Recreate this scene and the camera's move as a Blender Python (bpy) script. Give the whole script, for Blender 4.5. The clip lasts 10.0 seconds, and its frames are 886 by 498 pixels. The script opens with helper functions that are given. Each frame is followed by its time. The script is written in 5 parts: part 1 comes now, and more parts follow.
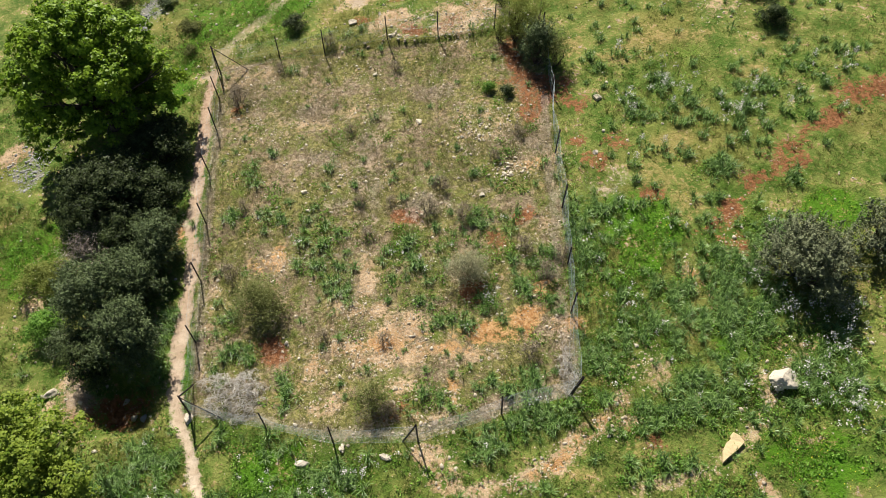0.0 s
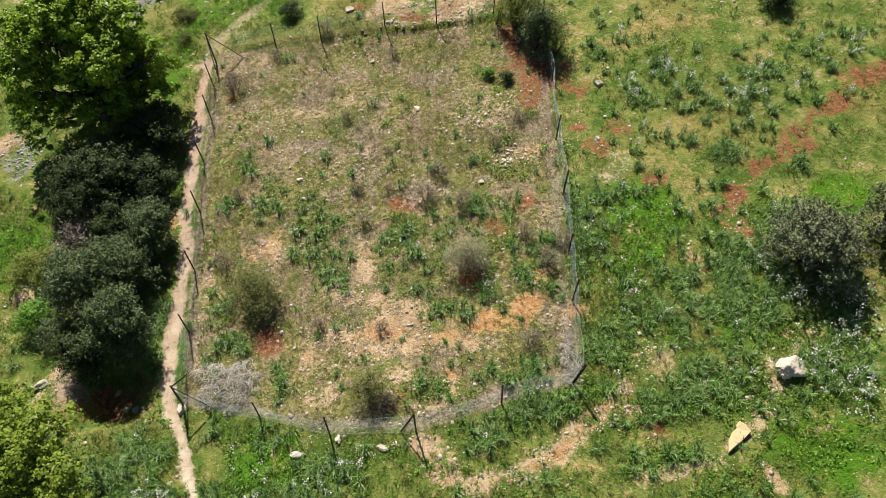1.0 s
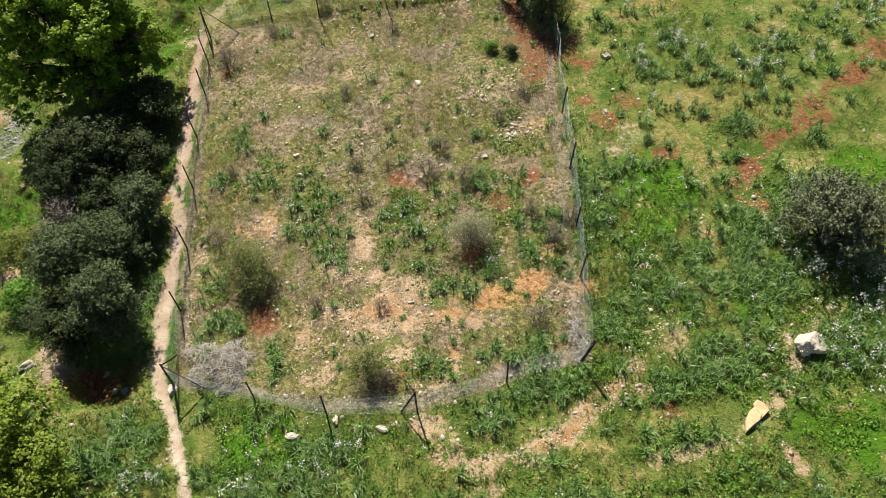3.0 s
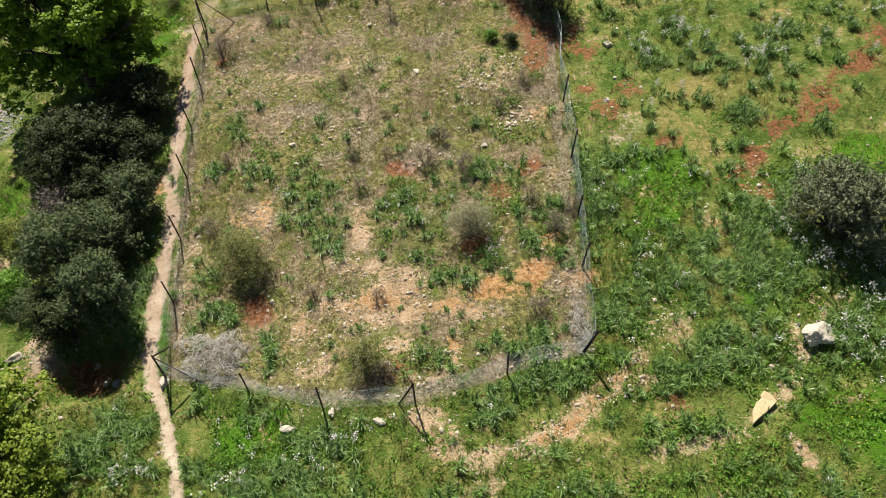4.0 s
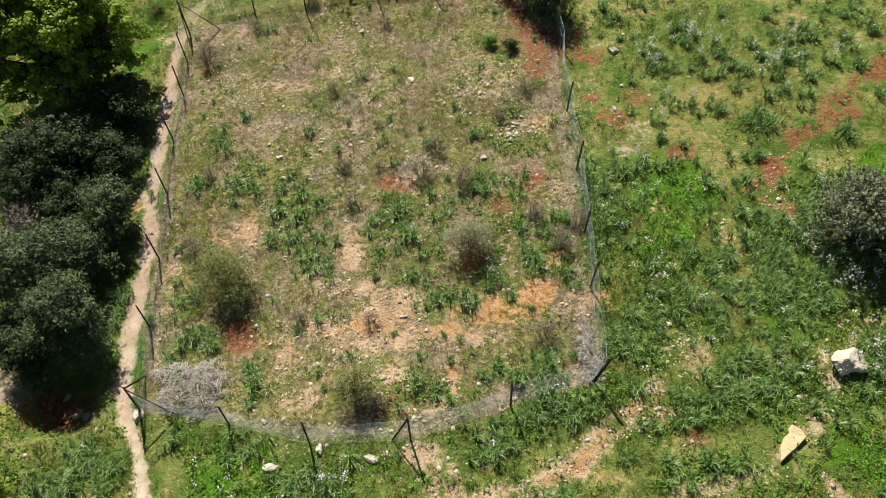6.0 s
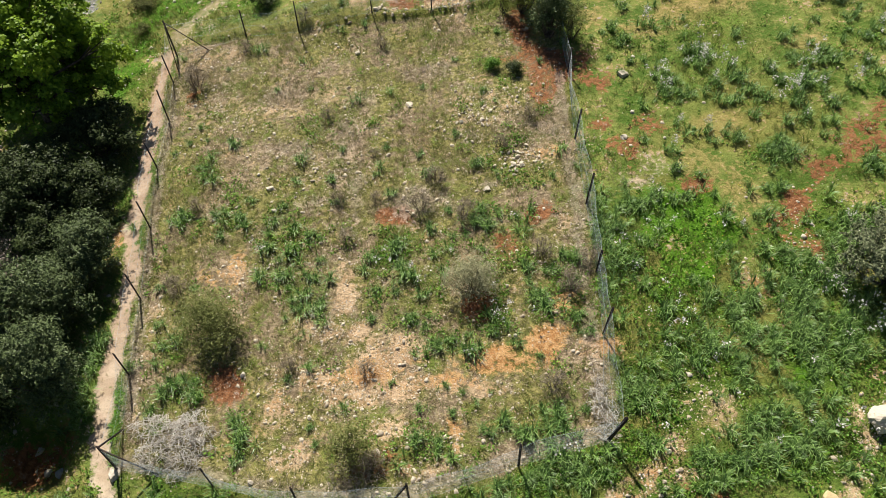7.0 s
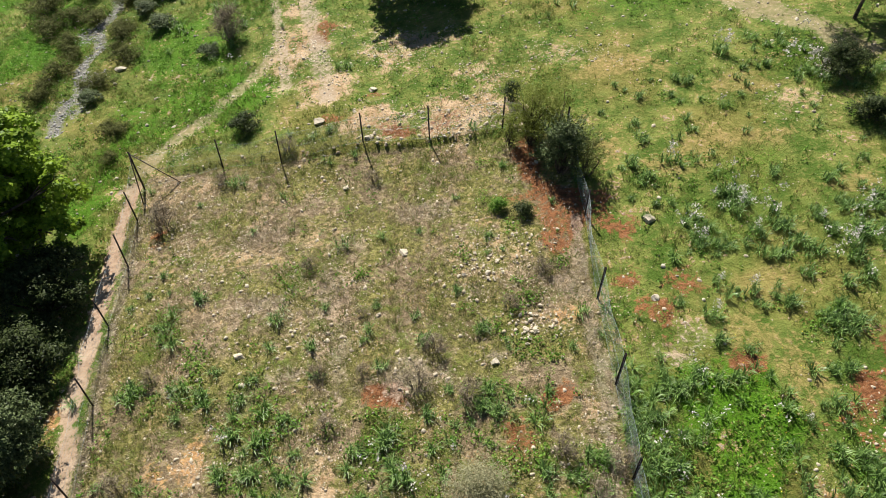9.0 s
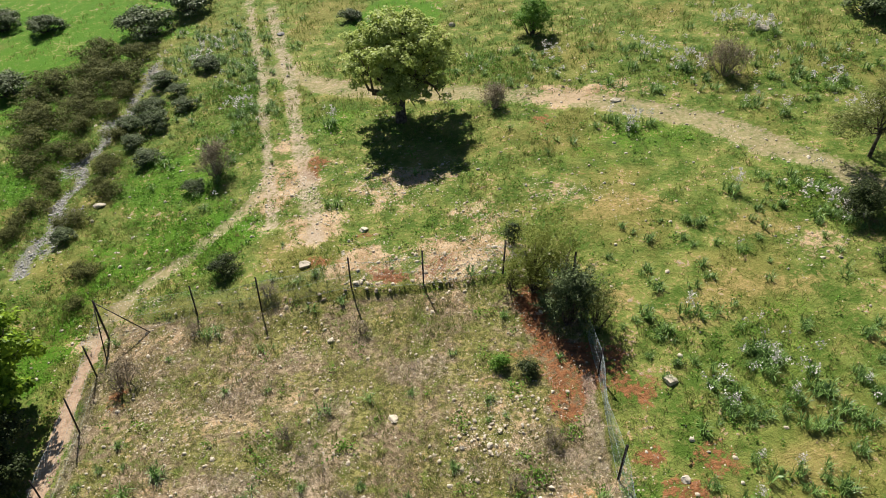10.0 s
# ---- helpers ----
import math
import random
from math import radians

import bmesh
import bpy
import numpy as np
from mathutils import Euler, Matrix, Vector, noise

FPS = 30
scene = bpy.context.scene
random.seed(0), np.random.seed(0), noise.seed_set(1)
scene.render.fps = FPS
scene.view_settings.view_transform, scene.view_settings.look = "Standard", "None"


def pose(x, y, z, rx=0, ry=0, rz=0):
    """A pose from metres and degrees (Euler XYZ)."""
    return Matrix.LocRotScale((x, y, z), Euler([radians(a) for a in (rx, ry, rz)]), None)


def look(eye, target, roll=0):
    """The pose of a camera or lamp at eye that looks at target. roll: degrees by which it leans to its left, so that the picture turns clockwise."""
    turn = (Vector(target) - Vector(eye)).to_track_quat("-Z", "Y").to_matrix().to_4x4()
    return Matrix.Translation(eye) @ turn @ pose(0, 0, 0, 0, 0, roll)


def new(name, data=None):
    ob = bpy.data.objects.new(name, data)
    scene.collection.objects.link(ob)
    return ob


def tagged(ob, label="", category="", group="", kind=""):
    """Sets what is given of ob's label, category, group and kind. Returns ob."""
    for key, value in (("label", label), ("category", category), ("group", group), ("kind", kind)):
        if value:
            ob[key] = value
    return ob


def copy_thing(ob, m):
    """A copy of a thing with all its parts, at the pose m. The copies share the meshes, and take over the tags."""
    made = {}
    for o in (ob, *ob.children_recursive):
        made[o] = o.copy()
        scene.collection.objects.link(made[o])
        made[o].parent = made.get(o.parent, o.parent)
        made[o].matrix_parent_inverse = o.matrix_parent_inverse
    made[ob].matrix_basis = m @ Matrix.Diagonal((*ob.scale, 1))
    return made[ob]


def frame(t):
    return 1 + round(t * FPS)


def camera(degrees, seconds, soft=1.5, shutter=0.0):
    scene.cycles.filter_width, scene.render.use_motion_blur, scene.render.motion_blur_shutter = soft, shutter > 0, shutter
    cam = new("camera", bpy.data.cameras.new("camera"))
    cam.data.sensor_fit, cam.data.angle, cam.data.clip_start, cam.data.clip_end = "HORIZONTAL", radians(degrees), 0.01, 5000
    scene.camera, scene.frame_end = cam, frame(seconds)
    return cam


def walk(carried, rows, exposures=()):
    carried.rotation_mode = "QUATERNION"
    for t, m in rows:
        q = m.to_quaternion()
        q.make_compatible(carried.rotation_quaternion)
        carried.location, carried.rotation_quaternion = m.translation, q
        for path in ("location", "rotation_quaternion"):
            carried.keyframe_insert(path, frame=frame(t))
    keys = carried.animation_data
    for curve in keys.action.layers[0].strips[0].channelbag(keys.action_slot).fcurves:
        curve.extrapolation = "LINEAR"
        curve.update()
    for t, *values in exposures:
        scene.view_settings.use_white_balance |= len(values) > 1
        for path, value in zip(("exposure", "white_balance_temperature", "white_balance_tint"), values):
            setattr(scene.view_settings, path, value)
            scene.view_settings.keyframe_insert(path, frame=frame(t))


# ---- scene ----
cam = camera(64.6, 10.0, soft=0.6)
METRES, EYE, TILT, LEAN, TURN = 14.0, 23.42, -52.0, 0.0, 0.0
ROWS = [
    (0.0, 0.0, 0.0, 0.0, -0.0, 0.0, 0.0),
    (0.5, 0.0023, 0.023, -0.0186, -0.01, -0.03, 0.1),
    (1.0, 0.0039, 0.0401, -0.0333, 0.0, -0.02, 0.11),
    (1.5, 0.0047, 0.0572, -0.0527, 0.07, -0.07, 0.13),
    (2.0, 0.0027, 0.0766, -0.0668, 0.07, -0.05, 0.14),
    (2.5, 0.0001, 0.0951, -0.0793, 0.06, -0.03, 0.13),
    (3.0, -0.0014, 0.1149, -0.0967, 0.01, -0.04, 0.12),
    (4.5, -0.0028, 0.1709, -0.1388, -0.2, 0.25, 0.14),
    (5.0, -0.0005, 0.1956, -0.1395, -0.26, 0.49, 0.23),
    (5.5, -0.0007, 0.2307, -0.1293, -0.28, 0.77, 0.27),
    (7.0, -0.0062, 0.3856, -0.0321, -0.47, 1.65, 0.47),
    (7.5, -0.0138, 0.4481, 0.0154, -0.55, 2.07, 0.48),
    (8.0, -0.0182, 0.5163, 0.0694, -0.59, 2.54, 0.47),
    (8.5, -0.0158, 0.5744, 0.1273, -0.6, 3.96, 0.47),
    (9.0, -0.008, 0.6372, 0.1936, -0.71, 7.91, 0.5),
    (9.5, -0.0043, 0.7015, 0.2585, -0.86, 12.42, 0.52),
    (10.0, -0.0012, 0.7846, 0.3187, -0.94, 17.23, 0.6),
]
walk(cam, [(t, pose(0, 0, EYE, TILT, LEAN, TURN) @ pose(METRES * x, METRES * y, METRES * z, 90 + pitch, roll, yaw)) for t, x, y, z, yaw, pitch, roll in ROWS],
     exposures=((0.0, 0.62), (3.0, 0.67), (4.5, 0.60), (5.5, 0.60), (7.0, 0.66), (8.5, 0.70), (10.0, 0.62)))

# ---- sky and sun ----
SUN_AZ, SUN_EL = radians(-19.5), radians(48.0)
to_sun = Vector((math.sin(SUN_AZ) * math.cos(SUN_EL), math.cos(SUN_AZ) * math.cos(SUN_EL), math.sin(SUN_EL)))
sun_data = bpy.data.lights.new("sun", "SUN")
sun_data.energy, sun_data.angle, sun_data.color = 5.0, radians(0.53), (1.0, 0.95, 0.85)
sun = new("sun", sun_data)
sun.matrix_world = look(to_sun * 80, (0, 0, 0))
world = bpy.data.worlds.new("sky")
scene.world = world
world.use_nodes = True
sky = world.node_tree.nodes.new("ShaderNodeTexSky")
sky.sky_type, sky.sun_disc, sky.sun_elevation, sky.sun_rotation = "NISHITA", False, SUN_EL, SUN_AZ
sky.altitude, sky.air_density, sky.dust_density = 500.0, 0.5, 0.15
world.node_tree.links.new(sky.outputs[0], world.node_tree.nodes["Background"].inputs[0])
world.node_tree.nodes["Background"].inputs[1].default_value = 0.05


# ---- materials ----
class Nodes:
    """A material and a short way to wire its nodes."""

    def __init__(self, name):
        self.mat = bpy.data.materials.new(name)
        self.mat.use_nodes = True
        self.tree = self.mat.node_tree
        self.tree.nodes.clear()

    def add(self, kind, **values):
        n = self.tree.nodes.new("ShaderNode" + kind)
        for key, v in values.items():
            setattr(n, key, v)
        return n

    def link(self, a, b):
        if isinstance(a, (int, float)):
            b.default_value = a
        elif isinstance(a, tuple):
            b.default_value = (*a, 1.0)[:4]
        else:
            self.tree.links.new(a, b)

    def math(self, op, a, b=0.0, clamp=False):
        n = self.add("Math", operation=op, use_clamp=clamp)
        self.link(a, n.inputs[0])
        self.link(b, n.inputs[1])
        return n.outputs[0]

    def mix(self, f, a, b):
        n = self.add("Mix", data_type="RGBA")
        self.link(f, n.inputs[0])
        self.link(a, n.inputs[6])
        self.link(b, n.inputs[7])
        return n.outputs[2]

    def place(self):
        return self.add("TexCoord").outputs["Object"]

    def noise(self, scale, detail=4.0, rough=0.55, at=None):
        n = self.add("TexNoise")
        self.link(at or self.place(), n.inputs["Vector"])
        n.inputs["Scale"].default_value, n.inputs["Detail"].default_value, n.inputs["Roughness"].default_value = scale, detail, rough
        return n.outputs[0]

    def step(self, v, low, high):
        n = self.add("MapRange", interpolation_type="SMOOTHSTEP")
        self.link(v, n.inputs[0])
        n.inputs[1].default_value, n.inputs[2].default_value = low, high
        return n.outputs[0]

    def attr(self, name):
        return self.add("Attribute", attribute_name=name).outputs["Fac"]

    def island(self):
        return self.add("NewGeometry").outputs["Random Per Island"]

    def thing(self):
        return self.add("ObjectInfo").outputs["Random"]

    def bump(self, height, strength, distance):
        n = self.add("Bump")
        n.inputs["Strength"].default_value, n.inputs["Distance"].default_value = strength, distance
        self.link(height, n.inputs["Height"])
        return n.outputs[0]

    def done(self, colour, rough=0.9, metal=0.0, normal=None, through_leaf=0.0, gloss=0.3):
        p = self.add("BsdfPrincipled")
        self.link(colour, p.inputs["Base Color"])
        self.link(rough, p.inputs["Roughness"])
        p.inputs["Metallic"].default_value = metal
        p.inputs["Specular IOR Level"].default_value = gloss
        if normal is not None:
            self.link(normal, p.inputs["Normal"])
        out = self.add("OutputMaterial")
        last = p.outputs[0]
        if through_leaf:
            t = self.add("BsdfTranslucent")
            self.link(colour, t.inputs["Color"])
            m = self.add("MixShader")
            m.inputs[0].default_value = through_leaf
            self.link(last, m.inputs[1])
            self.link(t.outputs[0], m.inputs[2])
            last = m.outputs[0]
        self.link(last, out.inputs[0])
        return self.mat


def leaf_material(name, dark, light, dry=None, rough=0.5, through_leaf=0.3, gloss=0.12, patch=1.2):
    """Leaves or blades: each its own shade, with larger patches of tone over the plant."""
    n = Nodes(name)
    col = n.mix(n.island(), dark, light)
    col = n.mix(n.math("MULTIPLY", n.step(n.noise(patch, 3), 0.42, 0.68), 0.55), col, light)
    if dry:
        col = n.mix(n.step(n.math("ADD", n.math("MULTIPLY", n.island(), 0.6), n.math("MULTIPLY", n.noise(0.9, 4), 0.6)), 0.62, 0.8), col, dry)
    return n.done(col, rough, through_leaf=through_leaf, gloss=gloss)


def ground_material():
    n = Nodes("meadow_earth")
    big, mid, fine, grit = n.noise(0.22, 4), n.noise(1.1, 5), n.noise(6.0, 5, 0.65), n.noise(34.0, 3, 0.6)
    wob = n.math("ADD", n.math("MULTIPLY", n.math("SUBTRACT", fine, 0.5), 2.4), n.math("MULTIPLY", n.math("SUBTRACT", mid, 0.5), 1.9))
    wob = n.math("ADD", wob, n.math("MULTIPLY", n.math("SUBTRACT", grit, 0.5), 1.2))

    def soft(name, low=0.55, high=0.95, sway=1.0):
        return n.step(n.math("ADD", n.attr(name), n.math("MULTIPLY", wob, sway)), low, high)

    # short turf, mossy to straw coloured
    turf = n.mix(n.step(mid, 0.38, 0.62), (0.085, 0.150, 0.020), (0.225, 0.262, 0.062))
    turf = n.mix(n.math("MULTIPLY", n.step(fine, 0.51, 0.62), 0.5), turf, (0.290, 0.270, 0.085))
    turf = n.mix(n.math("MULTIPLY", n.step(big, 0.5, 0.62), 0.45), turf, (0.280, 0.215, 0.065))
    # the plot: pinkish stony soil under a broken cover of yellow-green moss and dead grass
    pinkish = n.mix(n.step(fine, 0.40, 0.60), (0.210, 0.152, 0.095), (0.455, 0.345, 0.235))
    mossy = n.mix(n.step(fine, 0.40, 0.62), (0.115, 0.125, 0.024), (0.335, 0.312, 0.092))
    moss_at = n.math("ADD", n.noise(0.62, 5, 0.62), n.math("MULTIPLY", n.math("SUBTRACT", n.noise(3.2, 4, 0.6), 0.5), 0.45))
    dry = n.mix(n.math("MULTIPLY", n.step(moss_at, 0.40, 0.55), 0.85), pinkish, mossy)
    fresh = n.math("ADD", n.noise(1.5, 5, 0.6), n.math("MULTIPLY", n.math("SUBTRACT", fine, 0.5), 0.5))
    dry = n.mix(n.math("MULTIPLY", n.step(fresh, 0.53, 0.64), 0.78), dry, n.mix(n.step(grit, 0.4, 0.6), (0.070, 0.120, 0.014), (0.190, 0.250, 0.045)))
    col = n.mix(n.math("MULTIPLY", n.attr("dry"), 0.95), turf, dry)
    col = n.mix(n.math("MULTIPLY", soft("tan", 0.4, 0.95), 0.7), col, n.mix(n.step(fine, 0.35, 0.65), (0.270, 0.215, 0.070), (0.440, 0.330, 0.130)))
    # lush ground: dark green growth, with shade between the leaves put into its low tone
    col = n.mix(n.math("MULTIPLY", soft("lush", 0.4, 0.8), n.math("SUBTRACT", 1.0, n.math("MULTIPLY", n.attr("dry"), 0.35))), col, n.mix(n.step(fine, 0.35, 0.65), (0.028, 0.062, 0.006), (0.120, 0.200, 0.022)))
    col = n.mix(soft("bright", 0.35, 0.7, 0.6), col, n.mix(mid, (0.050, 0.165, 0.006), (0.125, 0.245, 0.016)))
    soil = n.mix(n.step(mid, 0.38, 0.62), (0.420, 0.250, 0.130), (0.630, 0.450, 0.285))
    soil = n.mix(n.math("MULTIPLY", n.step(grit, 0.5, 0.66), 0.6), soil, (0.680, 0.560, 0.400))
    soil = n.mix(n.math("MULTIPLY", n.step(fine, 0.52, 0.66), 0.55), soil, (0.190, 0.165, 0.060))
    col = n.mix(soft("bare"), col, soil)
    col = n.mix(soft("orange", 0.42, 0.9, 1.5), col, n.mix(n.step(fine, 0.35, 0.65), (0.400, 0.180, 0.060), (0.600, 0.370, 0.170)))
    red = n.mix(n.step(fine, 0.35, 0.65), (0.140, 0.050, 0.020), (0.340, 0.150, 0.066))
    col = n.mix(soft("red", 0.5, 0.85), col, n.mix(n.math("MULTIPLY", n.step(grit, 0.57, 0.72), 0.45), red, (0.450, 0.290, 0.170)))
    trod = n.mix(n.step(mid, 0.35, 0.65), (0.450, 0.340, 0.240), (0.610, 0.500, 0.380))
    trod = n.mix(n.math("MULTIPLY", n.attr("ruddy"), 0.75), trod, n.mix(n.step(fine, 0.4, 0.6), (0.330, 0.200, 0.130), (0.500, 0.350, 0.250)))
    trod = n.mix(n.math("MULTIPLY", n.step(fine, 0.5, 0.7), 0.4), trod, (0.330, 0.240, 0.140))
    col = n.mix(soft("path", 0.30, 0.72, 0.8), col, trod)
    col = n.mix(n.math("MULTIPLY", soft("track", 0.45, 0.95, 0.9), 0.65), col, n.mix(n.step(fine, 0.35, 0.65), (0.265, 0.200, 0.125), (0.400, 0.315, 0.210)))
    col = n.mix(n.math("MULTIPLY", soft("rut", 0.6, 1.15, 1.2), 0.35), col, n.mix(n.step(fine, 0.4, 0.6), (0.300, 0.240, 0.195), (0.500, 0.425, 0.360)))
    shingle = n.mix(n.step(grit, 0.4, 0.6), (0.120, 0.115, 0.105), (0.400, 0.385, 0.365))
    col = n.mix(n.math("MULTIPLY", soft("gravel", 0.55, 1.0, 1.2), 0.85), col, shingle)
    straw = n.mix(n.step(fine, 0.35, 0.65), (0.310, 0.245, 0.180), (0.560, 0.465, 0.380))
    col = n.mix(n.math("MULTIPLY", soft("straw", 0.45, 0.95), 0.5), col, straw)
    # near-black specks over every cover: shade of small soil pits put into the colour
    col = n.mix(n.math("MULTIPLY", n.step(grit, 0.53, 0.63), 0.3), col, (0.035, 0.034, 0.018))
    rough = n.math("ADD", n.math("MULTIPLY", grit, 0.15), 0.82)
    height = n.math("ADD", n.math("MULTIPLY", fine, 1.0), n.math("MULTIPLY", grit, 0.35))
    height = n.math("MULTIPLY", height, n.math("SUBTRACT", 1.0, n.math("MULTIPLY", n.math("MAXIMUM", n.attr("path"), n.attr("track")), 0.8)))
    return n.done(col, rough, normal=n.bump(height, 1.0, 0.11), gloss=0.15)


def stone_material(name, dark, light):
    n = Nodes(name)
    col = n.mix(n.thing(), dark, light)
    col = n.mix(n.math("MULTIPLY", n.island(), 0.6), col, light)
    col = n.mix(n.math("MULTIPLY", n.step(n.noise(5.0, 5), 0.5, 0.75), 0.5), col, dark)
    col = n.mix(n.math("MULTIPLY", n.step(n.noise(38.0, 3), 0.58, 0.8), 0.35), col, (0.30, 0.27, 0.20))
    return n.done(col, 0.85, normal=n.bump(n.noise(18.0, 5), 0.6, 0.03), gloss=0.2)


def bark_material(name, dark, light):
    n = Nodes(name)
    col = n.mix(n.step(n.noise(7.0, 5), 0.35, 0.7), dark, light)
    return n.done(col, 0.9, normal=n.bump(n.noise(25.0, 4), 0.7, 0.02), gloss=0.15)


def iron_material():
    n = Nodes("weathered_iron")
    col = n.mix(n.step(n.noise(14.0, 4), 0.45, 0.7), (0.022, 0.021, 0.024), (0.075, 0.045, 0.032))
    return n.done(col, 0.6, metal=0.35, normal=n.bump(n.noise(60.0, 3), 0.3, 0.004))


def wire_material():
    n = Nodes("galvanised_wire")
    col = n.mix(n.noise(3.0, 3), (0.26, 0.31, 0.33), (0.42, 0.48, 0.50))
    return n.done(col, 0.45, metal=0.3)


EARTH = ground_material()
GRASS = leaf_material("green_grass_blades", (0.090, 0.170, 0.022), (0.300, 0.365, 0.095), dry=(0.34, 0.30, 0.12), rough=0.55, patch=0.5)
STRAW = leaf_material("dry_straw_blades", (0.300, 0.260, 0.120), (0.560, 0.480, 0.310), rough=0.7, through_leaf=0.2, patch=0.6)
DEADWOOD = leaf_material("grey_dead_stalks", (0.260, 0.200, 0.160), (0.540, 0.460, 0.400), rough=0.8, through_leaf=0.0, patch=1.0)
HERB = leaf_material("low_herb_leaves", (0.055, 0.160, 0.012), (0.235, 0.410, 0.070), rough=0.5, patch=0.6)
STRAP = leaf_material("asphodel_leaves", (0.028, 0.090, 0.011), (0.275, 0.425, 0.120), rough=0.4, through_leaf=0.22, gloss=0.4)
PETAL = leaf_material("pale_petals", (0.600, 0.550, 0.520), (0.800, 0.760, 0.730), rough=0.6)
YELLOW = leaf_material("yellow_petals", (0.70, 0.55, 0.03), (0.80, 0.68, 0.10), rough=0.6)
OAK = leaf_material("oak_leaves", (0.050, 0.120, 0.006), (0.310, 0.450, 0.040), rough=0.42, through_leaf=0.3)
SPRING = leaf_material("young_yellow_green_leaves", (0.100, 0.175, 0.014), (0.350, 0.430, 0.068), rough=0.45, through_leaf=0.4)
MASTIC = leaf_material("mastic_leaves", (0.007, 0.017, 0.004), (0.084, 0.112, 0.036), rough=0.5, through_leaf=0.1)
SAGE = leaf_material("grey_green_leaves", (0.045, 0.062, 0.024), (0.275, 0.300, 0.170), rough=0.5, through_leaf=0.1)
OLIVE = leaf_material("olive_leaves", (0.085, 0.110, 0.024), (0.340, 0.360, 0.130), rough=0.45, through_leaf=0.4)
CAROB = leaf_material("carob_leaves", (0.170, 0.240, 0.034), (0.620, 0.690, 0.230), rough=0.45, through_leaf=0.48, gloss=0.2)
DUSK = leaf_material("dusky_olive_leaves", (0.022, 0.041, 0.012), (0.175, 0.225, 0.095), rough=0.45, through_leaf=0.1)
WISP = leaf_material("fresh_olive_shoots", (0.100, 0.130, 0.018), (0.380, 0.420, 0.115), rough=0.45, through_leaf=0.5)
SILVER = leaf_material("dusty_silver_leaves", (0.200, 0.200, 0.100), (0.500, 0.490, 0.310), rough=0.6, through_leaf=0.4)
BLEACHED = leaf_material("bleached_twigs", (0.330, 0.295, 0.250), (0.680, 0.640, 0.580), rough=0.8, through_leaf=0.0)
THORN = leaf_material("thorny_cushion_twigs", (0.036, 0.050, 0.010), (0.185, 0.195, 0.058), rough=0.7, through_leaf=0.1)
TWIG = leaf_material("brown_twigs", (0.150, 0.118, 0.080), (0.360, 0.300, 0.215), rough=0.8, through_leaf=0.0)
BARK = bark_material("grey_brown_bark", (0.045, 0.035, 0.027), (0.17, 0.14, 0.11))
PALE_STONE = stone_material("pale_limestone", (0.34, 0.27, 0.19), (0.68, 0.60, 0.48))
WHITE_STONE = stone_material("white_limestone", (0.42, 0.36, 0.28), (0.62, 0.55, 0.45))
YELLOW_STONE = stone_material("yellow_sandstone", (0.54, 0.41, 0.21), (0.68, 0.54, 0.31))
GREY_STONE = stone_material("grey_stream_stone", (0.17, 0.165, 0.16), (0.42, 0.41, 0.40))
IRON = iron_material()
WIRE = wire_material()


# ---- lie of the land ----
def vnoise(x, y, size, seed=0):
    """Smooth value noise between 0 and 1, with cells of that many metres."""
    x, y = np.asarray(x, float) / size, np.asarray(y, float) / size
    ix, iy = np.floor(x), np.floor(y)
    fx, fy = x - ix, y - iy
    fx, fy = fx * fx * (3 - 2 * fx), fy * fy * (3 - 2 * fy)

    def at(a, b):
        v = np.sin(a * 127.1 + b * 311.7 + seed * 74.7) * 43758.5453
        return v - np.floor(v)

    low = at(ix, iy) * (1 - fx) + at(ix + 1, iy) * fx
    high = at(ix, iy + 1) * (1 - fx) + at(ix + 1, iy + 1) * fx
    return low * (1 - fy) + high * fy


COVER = {}


def blob(kind, x, y, rx, ry, strength=1.0):
    """A patch of that ground cover."""
    COVER.setdefault(kind, []).append(("blob", (x, y, rx, ry, strength)))


def strip(kind, half, *points, strength=1.0):
    """A band of that ground cover along a line."""
    COVER.setdefault(kind, []).append(("strip", (half, points, strength)))


def cover(kind, x, y):
    """How much of a ground cover lies at each place, 0 to 1."""
    x, y = np.asarray(x, float), np.asarray(y, float)
    best = np.zeros_like(x)
    u, v = 0.83 * x + 0.56 * y, 0.83 * y - 0.56 * x
    p, q = 0.64 * x - 0.77 * y, 0.64 * y + 0.77 * x
    sway = (vnoise(u, v, 1.3, 3) - 0.5) * 0.8 + (vnoise(p, q, 0.75, 6) - 0.5) * 0.5 + (vnoise(x, y, 0.4, 4) - 0.5) * 0.6
    for form, spec in COVER.get(kind, ()):
        if form == "blob":
            cx, cy, rx, ry, s = spec
            d = np.hypot((x - cx) / rx, (y - cy) / ry) + sway
            m = np.clip((1.5 - d) / 1.0, 0, 1) * s
        else:
            half, pts, s = spec
            d = np.full_like(x, 1e9)
            for (ax, ay), (bx, by) in zip(pts, pts[1:]):
                ux, uy = bx - ax, by - ay
                t = np.clip(((x - ax) * ux + (y - ay) * uy) / (ux * ux + uy * uy), 0, 1)
                d = np.minimum(d, np.hypot(x - ax - t * ux, y - ay - t * uy))
            m = np.clip((1.4 - d / half + sway * 0.5) / 0.7, 0, 1) * s
        best = np.maximum(best, m)
    return best


